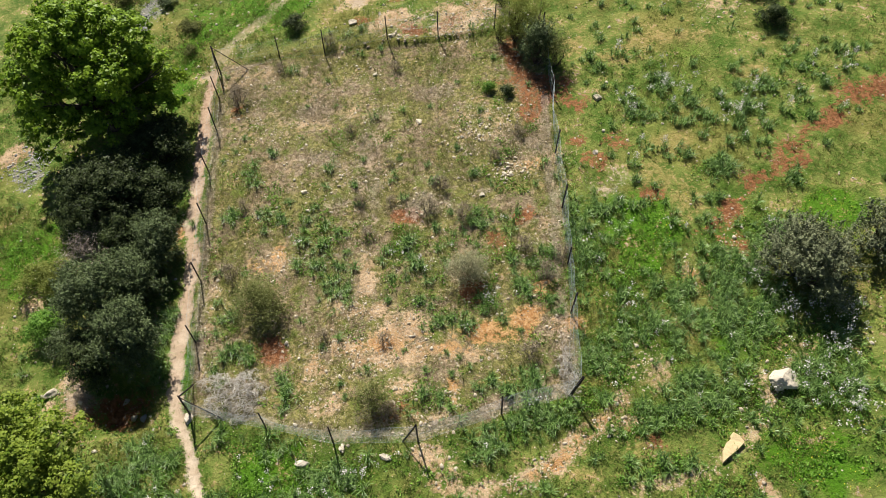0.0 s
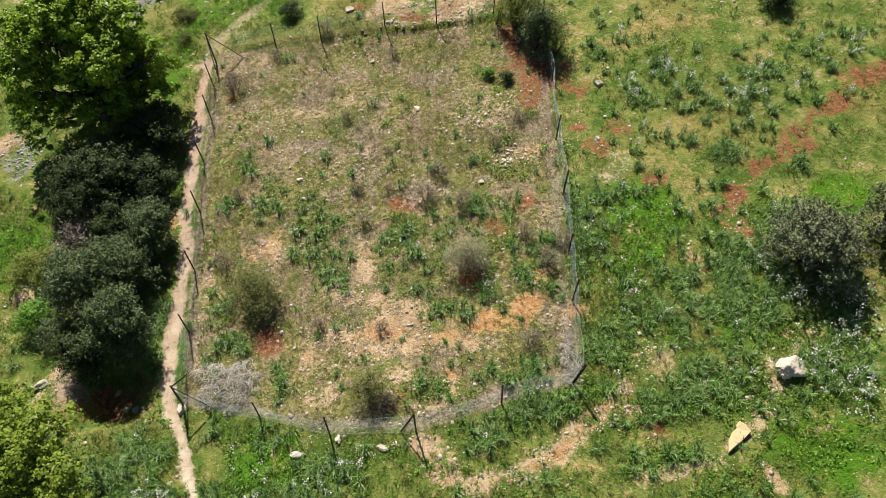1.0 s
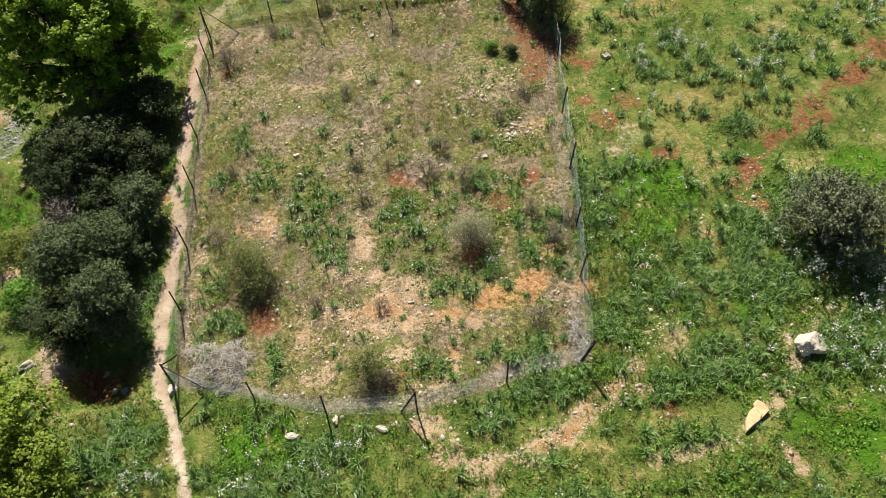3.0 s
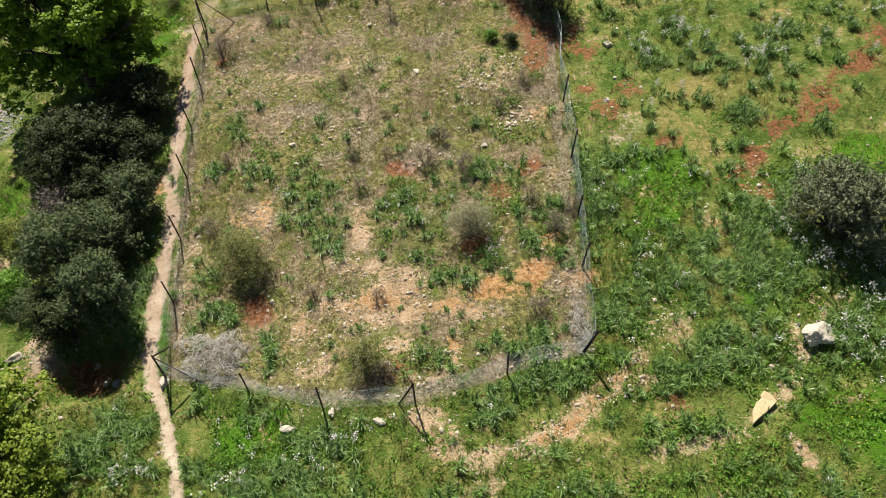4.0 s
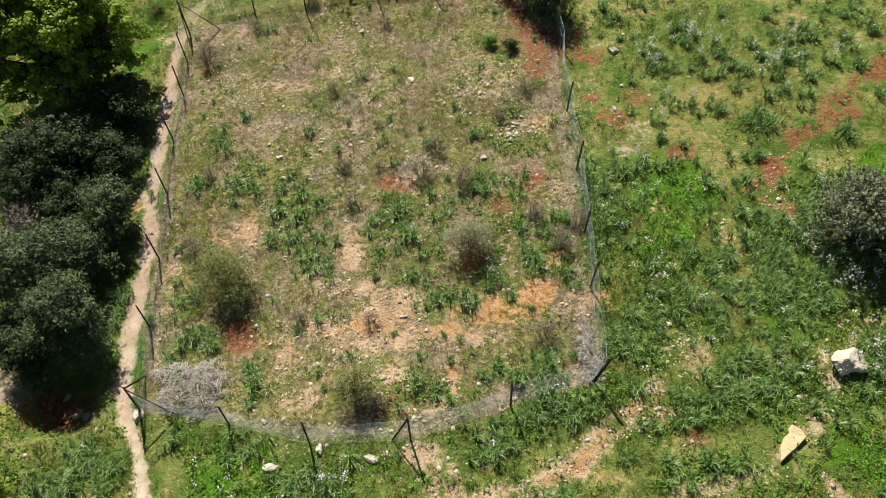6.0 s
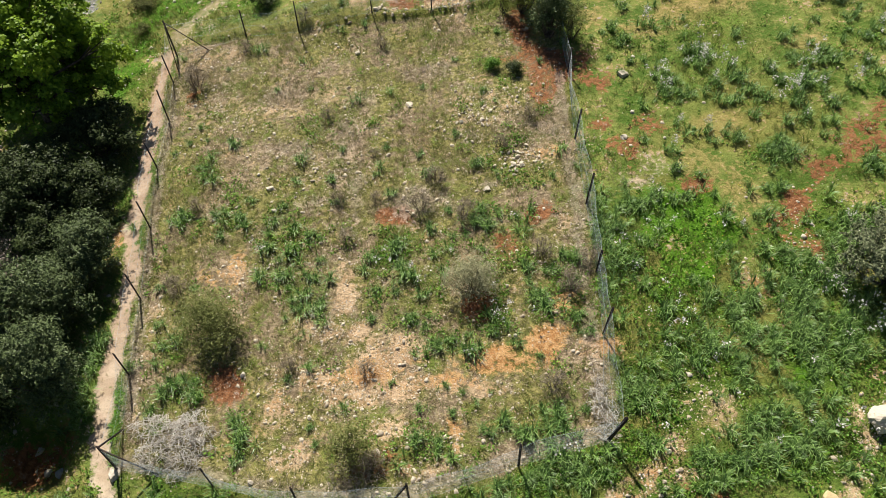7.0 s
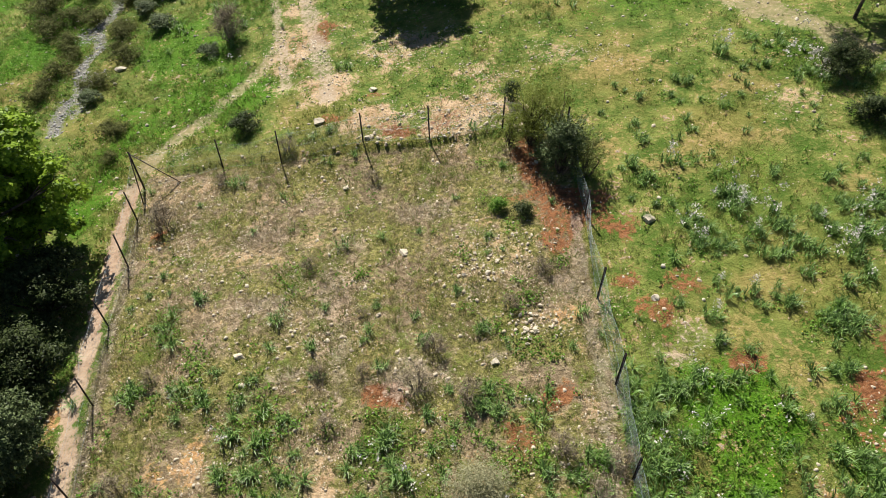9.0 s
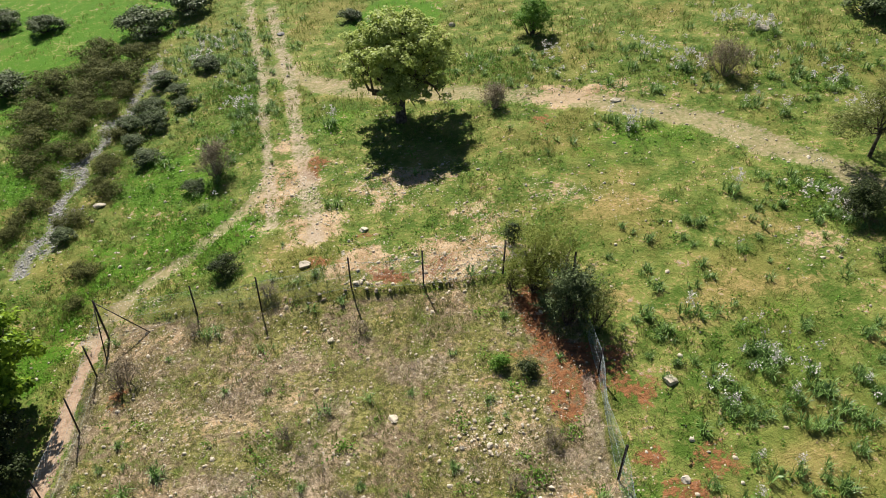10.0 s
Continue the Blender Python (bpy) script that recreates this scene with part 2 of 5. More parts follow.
def in_plot(x, y):
    """1 inside the fenced plot, 0 outside."""
    x, y = np.asarray(x, float), np.asarray(y, float)
    west = -9.2 - (y - 10.9) * 0.113
    south = np.where(x < -0.8, 10.9 - (x + 9.2) * 0.17, 9.45 + (x + 0.8) * 0.26)
    return ((x > west) & (x < 4.75) & (y > south) & (y < 29.3)).astype(float)


strip("path", 0.19, (-7.6, 5.0), (-7.9, 6.8), (-8.2, 7.9), (-8.9, 9.5), (-9.5, 10.7))
strip("path", 0.28, (-9.5, 10.7), (-10.0, 11.9), (-10.2, 13.5), (-10.3, 15.5), (-10.4, 17.9), (-10.8, 19.1), (-11.0, 21.6), (-11.3, 24.3), (-11.6, 26.9), (-11.6, 29.2))
blob("orange", -11.2, 19.0, 0.5, 0.7)
blob("bare", -11.3, 18.9, 0.6, 0.8)
blob("bare", -13.8, 12.3, 0.9, 1.0)
blob("red", -12.2, 11.3, 0.6, 0.7)
blob("lush", -5.0, 6.8, 3.0, 1.2, 0.8)
blob("lush", 2.0, 6.4, 3.0, 1.0, 0.6)
blob("lush", 9.0, 6.6, 3.0, 1.0, 0.7)
blob("bare", 0.0, 8.6, 0.9, 0.8, 0.6)
strip("track", 0.36, (-11.8, 28.8), (-11.2, 31.0), (-9.5, 32.8), (-8.4, 34.8), (-7.5, 36.4), (-7.2, 38.1))
strip("track", 0.32, (-12.8, 61.6), (-11.3, 55.1), (-9.9, 50.5), (-8.6, 44.1), (-7.3, 38.6), (-6.4, 34.2))
strip("track", 0.42, (-11.3, 61.0), (-9.6, 54.6), (-7.9, 48.5), (-7.0, 43.7), (-6.1, 40.2), (-5.2, 36.4), (-4.4, 32.8))
strip("track", 0.75, (-9.1, 49.7), (-6.1, 46.9), (-4.2, 45.5), (-0.6, 44.6), (2.6, 43.7), (5.2, 42.6), (7.7, 41.2), (10.0, 39.8), (12.1, 38.4), (13.4, 36.7), (14.4, 35.3), (15.9, 33.6), (16.6, 32.3))
strip("bare", 0.34, (-0.8, 9.1), (-0.25, 8.2), (0.8, 7.65), (2.35, 7.9), (3.6, 8.4), (4.4, 9.25), (5.5, 9.95), (6.1, 10.6), strength=0.9)
strip("orange", 0.2, (2.9, 8.1), (3.7, 8.5), (4.4, 9.2), (5.4, 9.9), strength=0.6)
blob("bare", 1.0, 7.0, 1.3, 0.7, 0.6)
strip("bare", 0.25, (6.1, 7.6), (8.3, 8.0), (9.1, 8.6), (10.1, 9.3), (11.7, 11.5), (12.6, 12.3), strength=0.65)
strip("bare", 0.2, (9.8, 7.8), (10.1, 7.2))
strip("red", 0.22, (18.7, 23.9), (16.9, 23.0), (15.3, 22.0), (14.0, 20.3), (12.1, 18.9), (11.1, 17.9), (10.1, 17.2), strength=0.7)
blob("bare", -3.4, 22.8, 1.03, 2.99, 0.65)
blob("bare", 4.0, 21.4, 1.2, 0.86, 0.75)
blob("orange", 3.9, 21.2, 0.6, 0.4, 0.6)
blob("bare", -2.3, 30.1, 1.3, 0.45, 0.7)
blob("bare", 0.9, 30.2, 1.2, 0.6, 0.75)
blob("bare", 6.6, 19.9, 0.7, 1.0, 0.55)
blob("red", 6.3, 21.0, 0.5, 0.45, 0.80)
blob("straw", 6.8, 19.6, 0.9, 0.6, 0.6)
blob("red", 7.2, 21.9, 0.5, 0.5, 0.80)
blob("red", 5.7, 22.3, 0.4, 0.4, 0.75)
blob("bare", 9.05, 15.6, 0.42, 0.6)
blob("orange", 9.2, 15.1, 0.35, 0.4, 0.7)
blob("bare", -10.4, 28.7, 1.80, 2.08, 0.6)
blob("bare", -6.0, 25.4, 4.12, 2.21, 0.55)
blob("bare", 2.1, 23.3, 1.48, 1.66, 0.55)
blob("bare", -3.8, 9.5, 0.59, 0.39, 0.65)
blob("bare", -0.1, 8.7, 0.94, 0.56, 0.65)
blob("bare", 10.8, 16.7, 0.7, 0.9, 0.55)
blob("red", 10.8, 16.9, 0.5, 0.7, 0.7)
blob("orange", 0.3, 11.4, 0.3, 0.45, 0.8)
blob("bare", -13.8, 11.5, 1.14, 1.34)
blob("bare", -20.8, 24.8, 1.08, 0.94)
blob("bare", 7.1, 11.5, 0.74, 0.82, 0.65)
blob("bare", 5.8, 9.9, 0.73, 0.58, 0.65)
blob("orange", 3.25, 13.7, 0.95, 0.66)
blob("orange", 1.7, 13.25, 1.3, 0.42)
blob("orange", 0.2, 12.85, 1.0, 0.4, 0.75)
blob("orange", -2.0, 13.2, 1.8, 0.5, 0.6)
blob("orange", 4.6, 13.5, 0.60, 0.34)
blob("orange", 3.8, 15.0, 0.62, 0.36)
blob("orange", -7.0, 17.2, 0.84, 1.10, 0.6)
blob("red", 3.2, 28.4, 0.6, 0.8, 0.95)
blob("red", 3.3, 26.3, 0.9, 0.9, 0.95)
blob("red", 4.4, 25.3, 1.2, 1.0, 0.95)
blob("red", 3.9, 24.0, 0.6, 0.6, 0.90)
blob("red", 5.8, 24.4, 0.6, 0.55, 0.95)
blob("red", -6.4, 13.35, 0.62, 0.62, 0.95)
blob("red", 1.1, 15.2, 0.4, 0.4, 0.95)
blob("red", -9.9, 26.1, 0.58, 0.53)
blob("red", -1.6, 18.9, 0.52, 0.32)
blob("red", 2.1, 17.4, 0.44, 0.6, 0.65)
blob("red", -1.3, 30.2, 0.7, 0.35)
blob("red", -4.5, 31.2, 0.7, 0.4, 0.85)
blob("red", 17.5, 23.3, 1.18, 0.95)
blob("red", 13.9, 20.6, 0.95, 0.75, 0.95)
blob("red", 12.5, 19.2, 0.8, 0.55, 0.95)
blob("red", 11.2, 17.9, 0.4, 0.6, 0.95)
blob("red", 11.3, 16.2, 0.35, 0.7, 0.85)
blob("red", 15.9, 21.9, 1.16, 0.48)
blob("red", 3.3, 18.4, 0.56, 0.55)
blob("red", 6.0, 9.3, 0.54, 0.37, 0.6)
blob("red", 6.9, 8.9, 0.35, 0.22, 0.5)
blob("red", -13.0, 11.0, 0.89, 0.87, 0.65)
blob("red", -2.0, 10.4, 0.89, 0.61, 0.65)
blob("red", 8.3, 19.1, 0.43, 0.34)
blob("red", 9.0, 11.7, 0.18, 0.16)
blob("bright", 9.0, 23.5, 1.2, 3.92, 0.35)
blob("bright", 14.9, 17.6, 1.18, 1.03)
blob("bright", 11.7, 8.2, 1.96, 1.20)
blob("bright", -6.0, 8.6, 1.19, 0.76)
blob("bright", -9.7, 12.8, 0.34, 1.39)
blob("bright", -13.2, 29.7, 0.94, 3.01)
blob("bright", -17.7, 18.4, 1.61, 2.38)
blob("bright", 10.7, 26.3, 1.20, 1.44, 0.45)
blob("bare", -6.0, 37.2, 1.53, 3.57)
blob("bare", -4.5, 33.9, 1.17, 1.51)
blob("bare", -1.4, 36.1, 2.64, 1.5, 0.7)
blob("bare", 2.0, 33.4, 1.73, 1.2, 0.7)
blob("bare", 5.3, 34.2, 1.93, 0.75, 0.6)
blob("bare", 0.8, 30.9, 2.03, 1.25)
blob("bare", 6.5, 42.0, 3.10, 1.11)
blob("bare", 13.2, 29.7, 1.04, 0.84, 0.6)
blob("bare", -2.5, 31.2, 1.69, 0.96)
blob("red", -2.6, 32.8, 0.5, 0.3, 0.6)
blob("red", -5.1, 38.1, 0.52, 1.17)
blob("red", 6.2, 35.6, 1.55, 0.3, 0.35)
blob("red", -4.2, 31.3, 0.86, 0.39)
blob("red", 5.2, 40.1, 0.62, 0.61)
blob("lush", -10.3, 47.3, 1.94, 8.97, 0.5)
blob("lush", -13.8, 55.0, 2.2, 5.0, 0.45)
blob("lush", 12.1, 42.9, 5.00, 2.28, 0.45)
blob("lush", 14.4, 32.5, 2.23, 1.66)
blob("lush", 18.3, 41.8, 3.43, 2.68, 0.5)
blob("lush", 5.7, 46.1, 2.84, 2.65, 0.4)
blob("bright", -11.4, 34.3, 2.98, 3.09, 0.7)
blob("bright", -11.9, 38.5, 2.50, 3.84, 0.7)
blob("bright", -24.5, 60.8, 7.38, 10.28)
blob("bright", -19.6, 41.4, 1.91, 3.36)
blob("bright", 9.4, 37.2, 3.35, 1.75, 0.55)
blob("bright", -4.5, 42.3, 1.72, 2.28, 0.6)
blob("bright", -2.1, 55.0, 2.88, 3.76)
blob("bright", -9.2, 34.1, 2.93, 1.53)
strip("gravel", 0.3, (-16.4, 33.0), (-16.8, 34.5), (-16.3, 36.0), (-16.9, 38.2), (-16.5, 39.6), (-17.2, 41.4), (-16.6, 43.0), (-17.1, 44.6), (-16.2, 46.2), (-16.7, 48.0), (-16.2, 49.6), (-16.8, 52.0))
blob("gravel", -16.2, 36.9, 0.7, 0.8, 0.8)
blob("gravel", -17.4, 41.0, 0.9, 0.7, 0.8)
blob("gravel", -15.9, 47.0, 0.8, 0.9, 0.8)
blob("gravel", -16.5, 34.4, 0.6, 0.9)
blob("gravel", -16.9, 44.7, 0.8, 0.8)
blob("gravel", -16.4, 50.9, 0.5, 1.4)
blob("gravel", -15.9, 34.7, 0.4, 0.9)

blob("bright", -24.0, 54.0, 6.0, 9.0)
blob("bright", -29.0, 66.0, 10.0, 10.0)
blob("ruddy", -11.3, 25.5, 1.6, 6.0)
blob("ruddy", -10.6, 33.0, 3.5, 4.0)
blob("red", 3.3, 27.3, 0.6, 1.0)
blob("straw", -5.6, 25.7, 1.3, 0.8, 0.6)
blob("straw", -4.5, 23.4, 0.9, 0.6, 0.5)
blob("straw", -0.4, 19.6, 0.9, 0.6, 0.6)
blob("straw", -3.0, 19.2, 0.6, 0.6, 0.7)
blob("straw", 3.0, 22.6, 0.9, 0.7, 0.6)
blob("straw", -8.8, 26.8, 0.9, 0.9, 0.6)
strip("straw", 0.5, (-2.9, 24.6), (-3.2, 21.6), (-3.0, 19.2), strength=0.5)
blob("tan", 9.5, 21.4, 0.9, 0.7)
blob("tan", 8.2, 27.2, 1.2, 0.8)
blob("tan", 13.5, 25.3, 0.9, 0.5)
blob("tan", 8.5, 19.9, 0.7, 0.9)
blob("tan", 9.7, 18.6, 0.6, 0.8)
blob("tan", 10.6, 28.0, 1.6, 0.6)
blob("tan", 6.2, 28.2, 0.8, 1.0)
blob("tan", 5.8, 17.6, 0.5, 0.8)
blob("tan", 12.2, 31.0, 1.8, 0.7)
blob("tan", 7.4, 33.0, 1.5, 0.9)
blob("tan", 8.6, 10.3, 0.9, 0.6)
blob("tan", 10.2, 13.3, 0.6, 0.8)
blob("orange", -4.2, 12.7, 1.2, 0.6, 0.5)
blob("ruddy", -10.4, 17.5, 1.5, 6.0, 0.6)

strip("straw", 0.2, (4.3, 10.9), (4.35, 13.9), (4.45, 18.6), (4.45, 21.6), (4.6, 25.0))
strip("straw", 0.22, (-9.0, 11.1), (-6.2, 10.5), (-3.7, 9.85), (-0.8, 9.8), (2.0, 10.5), (4.2, 11.0))
strip("straw", 0.22, (-9.3, 12.5), (-9.75, 16.5), (-10.3, 21.0), (-10.9, 27.0))

blob("lush", 5.9, 16.7, 0.90, 1.75)
blob("lush", 6.3, 14.0, 1.20, 1.55)
blob("lush", 7.4, 13.0, 1.10, 1.25)
blob("lush", 5.7, 12.3, 1.00, 1.05)
blob("lush", 6.6, 15.1, 1.50, 1.40)
blob("lush", 8.3, 14.5, 0.90, 1.00)
blob("lush", 6.4, 18.2, 1.10, 0.60)
blob("lush", 8.5, 17.4, 0.50, 0.65, 0.70)
blob("lush", 4.9, 10.5, 1.00, 0.60)
blob("lush", 4.0, 9.9, 1.00, 0.40)
blob("lush", 2.6, 10.0, 0.80, 0.40)
blob("lush", 6.2, 11.5, 0.90, 0.60)
blob("lush", 12.1, 16.9, 1.10, 1.00)
blob("lush", 10.0, 16.0, 0.70, 0.70)
blob("lush", 10.0, 14.6, 0.90, 0.80)
blob("lush", 11.0, 15.4, 0.60, 0.90)
blob("lush", 10.0, 12.8, 1.20, 1.25)
blob("lush", 11.3, 13.6, 0.90, 0.75)
blob("lush", 9.0, 10.3, 1.40, 0.85)
blob("lush", 10.1, 10.1, 0.80, 0.75)
blob("lush", 7.0, 9.9, 1.00, 0.50)
blob("lush", 8.1, 11.3, 0.70, 0.55, 0.60)
blob("lush", 12.7, 11.8, 1.00, 1.10)
blob("lush", 12.0, 10.1, 1.10, 0.70)
blob("lush", 13.2, 11.0, 0.70, 1.50)
blob("lush", 11.5, 12.3, 0.60, 0.60)
blob("lush", 7.4, 8.2, 0.60, 0.40)
blob("lush", 10.0, 8.7, 0.80, 0.35, 0.70)
blob("lush", 6.7, 8.0, 0.90, 0.30, 0.60)
blob("lush", 5.3, 8.6, 0.70, 0.30, 0.50)
blob("lush", 9.7, 25.0, 1.00, 1.00, 0.5)
blob("lush", 9.2, 23.5, 1.10, 0.80, 0.5)
blob("lush", 8.3, 23.6, 0.70, 0.95, 0.5)
blob("lush", 11.2, 22.5, 1.10, 0.75, 0.5)
blob("lush", 12.9, 22.9, 1.20, 1.15, 0.5)
blob("lush", 14.2, 24.2, 1.00, 0.90, 0.5)
blob("lush", 15.1, 23.4, 0.90, 0.80, 0.5)
blob("lush", 13.0, 21.3, 0.90, 0.75, 0.5)
blob("lush", 10.9, 20.0, 0.60, 0.50)
blob("lush", 13.9, 19.2, 0.40, 0.45)
blob("lush", 16.5, 24.4, 0.80, 0.85, 0.5)
blob("lush", 9.8, 20.7, 0.50, 0.40, 0.5)
blob("lush", 8.8, 21.0, 0.50, 0.40, 0.5)
blob("lush", -5.5, 18.6, 0.90, 1.00)
blob("lush", -5.5, 17.3, 1.00, 0.95)
blob("lush", -4.2, 16.2, 0.80, 0.70)
blob("lush", -3.8, 15.4, 0.40, 0.55)
blob("lush", -7.1, 19.2, 0.80, 0.60)
blob("lush", -9.0, 19.7, 0.60, 0.45)
blob("lush", -8.3, 14.5, 0.50, 0.55)
blob("lush", -7.7, 13.2, 0.60, 0.60)
blob("lush", -8.4, 12.4, 0.40, 0.50, 0.80)
blob("lush", -8.7, 21.8, 0.50, 0.55, 0.80)
blob("lush", -5.7, 11.5, 0.50, 0.75)
blob("lush", -1.4, 17.5, 0.80, 0.70)
blob("lush", -2.0, 16.8, 0.40, 0.65, 0.80)
blob("lush", -0.8, 16.1, 0.90, 0.75, 0.90)
blob("lush", 0.1, 17.1, 0.50, 0.65, 0.80)
blob("lush", -2.0, 15.5, 0.40, 0.40, 0.70)
blob("lush", -0.9, 14.9, 0.60, 0.30)
blob("lush", -0.0, 13.9, 0.70, 0.45)
blob("lush", 0.9, 13.6, 0.40, 0.50)
blob("lush", 1.6, 14.7, 0.50, 0.55, 0.90)
blob("lush", 3.1, 15.0, 0.50, 0.60)
blob("lush", 3.6, 16.1, 0.70, 0.55)
blob("lush", 2.7, 16.6, 0.50, 0.45)
blob("lush", 4.2, 14.2, 0.40, 0.40)
blob("lush", 1.5, 18.6, 0.70, 0.45)
blob("lush", 2.6, 18.0, 0.50, 0.45, 0.80)
blob("lush", -0.1, 11.1, 0.70, 0.55)
blob("lush", 1.7, 11.2, 0.90, 0.55)
blob("lush", 3.1, 11.3, 0.60, 0.45)
blob("lush", 1.0, 11.8, 0.50, 0.30, 0.70)
blob("lush", 3.3, 10.5, 0.70, 0.35)
blob("lush", -1.0, 10.9, 0.40, 0.30, 0.60)
blob("lush", -6.5, 9.2, 1.00, 0.65)
blob("lush", -5.0, 7.9, 1.20, 0.65)
blob("lush", -2.9, 8.3, 0.90, 0.60)
blob("lush", -1.7, 8.8, 0.50, 0.30, 0.80)
blob("lush", -7.0, 7.8, 0.80, 0.45)
blob("lush", -7.5, 9.7, 0.60, 0.50)
blob("lush", -11.0, 8.4, 1.10, 0.70)
blob("lush", -9.9, 9.3, 1.10, 0.70)
blob("lush", -9.7, 7.8, 1.00, 0.50)
blob("lush", -9.6, 10.8, 0.40, 0.70)
blob("lush", 1.3, 9.1, 0.50, 0.30, 0.70)
blob("lush", -10.9, 13.7, 0.40, 1.20, 0.90)
blob("lush", -11.3, 20.0, 0.30, 0.70, 0.90)
blob("bare", -3.1, 16.2, 0.40, 1.50)
blob("bare", -3.4, 14.6, 1.00, 0.75)
blob("bare", -1.7, 13.4, 1.30, 0.85)
blob("bare", -2.8, 12.6, 1.50, 0.60)
blob("bare", -4.4, 12.3, 1.10, 0.70)
blob("bare", -0.8, 12.8, 1.30, 0.70)
blob("bare", 1.2, 12.4, 1.10, 0.30, 0.90)
blob("bare", -1.6, 11.5, 1.10, 0.40, 0.70)
blob("bare", -6.6, 17.2, 1.00, 0.55, 0.90)
blob("bare", -6.6, 15.9, 0.60, 0.65)
blob("bare", -8.0, 15.3, 0.60, 0.50, 0.70)
blob("bare", -9.2, 15.2, 0.30, 1.00, 0.70)
blob("bare", 0.3, 11.1, 0.30, 0.40, 0.80)
blob("bare", -9.1, 12.6, 0.30, 0.45, 0.80)
blob("bare", -4.2, 11.0, 0.70, 0.55, 0.80)
blob("bare", -0.5, 10.2, 1.30, 0.25, 0.70)
blob("bare", 3.0, 16.2, 0.30, 0.60, 0.70)
blob("bare", 2.0, 17.1, 0.40, 0.50, 0.60)
blob("bare", 4.1, 17.9, 0.50, 0.65, 0.80)
blob("bare", -3.0, 18.7, 0.30, 1.15, 0.70)
blob("bare", -9.7, 27.6, 1.70, 1.85, 0.70)
blob("bare", 3.8, 21.7, 0.60, 0.70, 0.80)
blob("bright", 7.7, 17.0, 0.70, 0.85)
blob("bright", 7.7, 15.9, 0.70, 0.85)
blob("bright", 9.9, 12.3, 0.90, 0.60, 0.60)
blob("bright", 11.0, 7.1, 1.00, 0.45, 0.60)
blob("bright", 8.4, 6.9, 1.00, 0.35, 0.50)
blob("bright", -14.9, 11.8, 0.80, 0.45, 0.70)
blob("bright", -17.5, 18.4, 1.00, 1.75, 0.50)
blob("gravel", -19.7, 23.8, 0.80, 1.10, 0.70)
blob("gravel", -20.4, 24.9, 0.50, 0.40, 0.50)
blob("bare", -17.8, 24.4, 0.40, 0.45, 0.80)
blob("bare", -18.2, 22.9, 0.30, 0.60, 0.70)
blob("bare", -18.0, 20.6, 0.25, 0.50, 0.80)
blob("bare", -17.1, 16.6, 0.60, 0.35, 0.80)
blob("bare", -13.3, 12.1, 0.40, 1.00, 0.80)
blob("bare", -14.4, 13.2, 0.25, 0.25, 0.70)
blob("bloom", -10.7, 9.6, 0.50, 0.35)
blob("bloom", -9.5, 7.8, 0.70, 0.35)
blob("bloom", -6.3, 8.3, 0.50, 0.25)
blob("bloom", -6.2, 7.3, 0.70, 0.25)
blob("bloom", -2.6, 8.5, 0.70, 0.40)
blob("bloom", 3.0, 10.5, 0.80, 0.25)
blob("bloom", 1.7, 14.7, 0.50, 0.35)
blob("bloom", 1.2, 15.7, 0.30, 0.25)
blob("bloom", 8.1, 24.0, 0.50, 0.50)
blob("bloom", 9.6, 24.8, 0.90, 0.70)
blob("bloom", 13.8, 24.1, 0.60, 0.50)
blob("bloom", 15.1, 23.6, 0.90, 0.45)
blob("bloom", 12.5, 22.7, 0.90, 0.75, 0.80)
blob("bloom", 16.5, 24.4, 0.80, 0.65)
blob("bloom", 11.3, 14.2, 1.20, 0.55)
blob("bloom", 11.9, 13.3, 1.00, 0.40)
blob("bloom", 13.0, 11.7, 0.80, 0.75)
blob("bloom", 12.0, 10.7, 1.00, 0.75)
blob("bloom", 13.0, 10.0, 0.60, 1.05)
blob("bloom", 14.0, 12.9, 0.50, 0.60)
blob("bloom", 11.8, 17.0, 0.70, 0.75)
blob("bloom", -4.1, 7.7, 0.50, 0.30)
blob("bloom", 6.4, 16.4, 0.80, 1.00, 0.50)
blob("bloom", 6.9, 13.5, 0.90, 0.85, 0.50)
blob("bloom", -5.6, 17.7, 0.70, 0.80, 0.50)
blob("bloom", -0.7, 16.4, 0.60, 0.50, 0.50)
blob("bloom", 11.2, 44.7, 0.70, 1.00)
blob("bloom", 12.6, 43.5, 0.80, 0.95)
blob("bloom", 15.7, 42.0, 0.70, 0.80)
blob("bloom", 18.1, 40.9, 1.00, 0.75)
blob("bloom", 16.1, 47.7, 1.00, 0.85)
blob("bloom", 17.4, 46.9, 0.90, 0.80)
blob("bloom", 14.3, 40.0, 0.40, 0.60)
blob("bloom", 18.1, 37.3, 0.70, 0.80)
blob("bloom", 13.2, 31.5, 0.60, 0.60)
blob("bloom", 14.2, 31.7, 0.40, 0.65)
blob("bloom", 14.5, 30.9, 0.40, 0.60)
blob("bloom", 10.8, 29.7, 0.30, 0.35)
blob("bloom", 8.8, 38.8, 0.40, 0.60)
blob("bloom", 6.6, 46.5, 0.70, 0.70)
blob("bloom", 10.2, 46.6, 0.50, 0.70, 0.70)
blob("bloom", -13.0, 51.7, 1.20, 1.70, 0.60)
blob("bloom", -9.9, 45.2, 0.80, 1.05, 0.50)
blob("lush", 11.1, 44.3, 0.90, 1.00, 0.80)
blob("lush", 12.5, 43.2, 0.90, 0.90, 0.80)
blob("lush", 15.6, 41.6, 0.80, 0.85, 0.80)
blob("lush", 18.0, 40.6, 1.20, 0.75, 0.80)
blob("lush", 16.0, 47.3, 1.10, 0.80, 0.80)
blob("lush", 17.3, 46.5, 1.00, 0.80, 0.80)
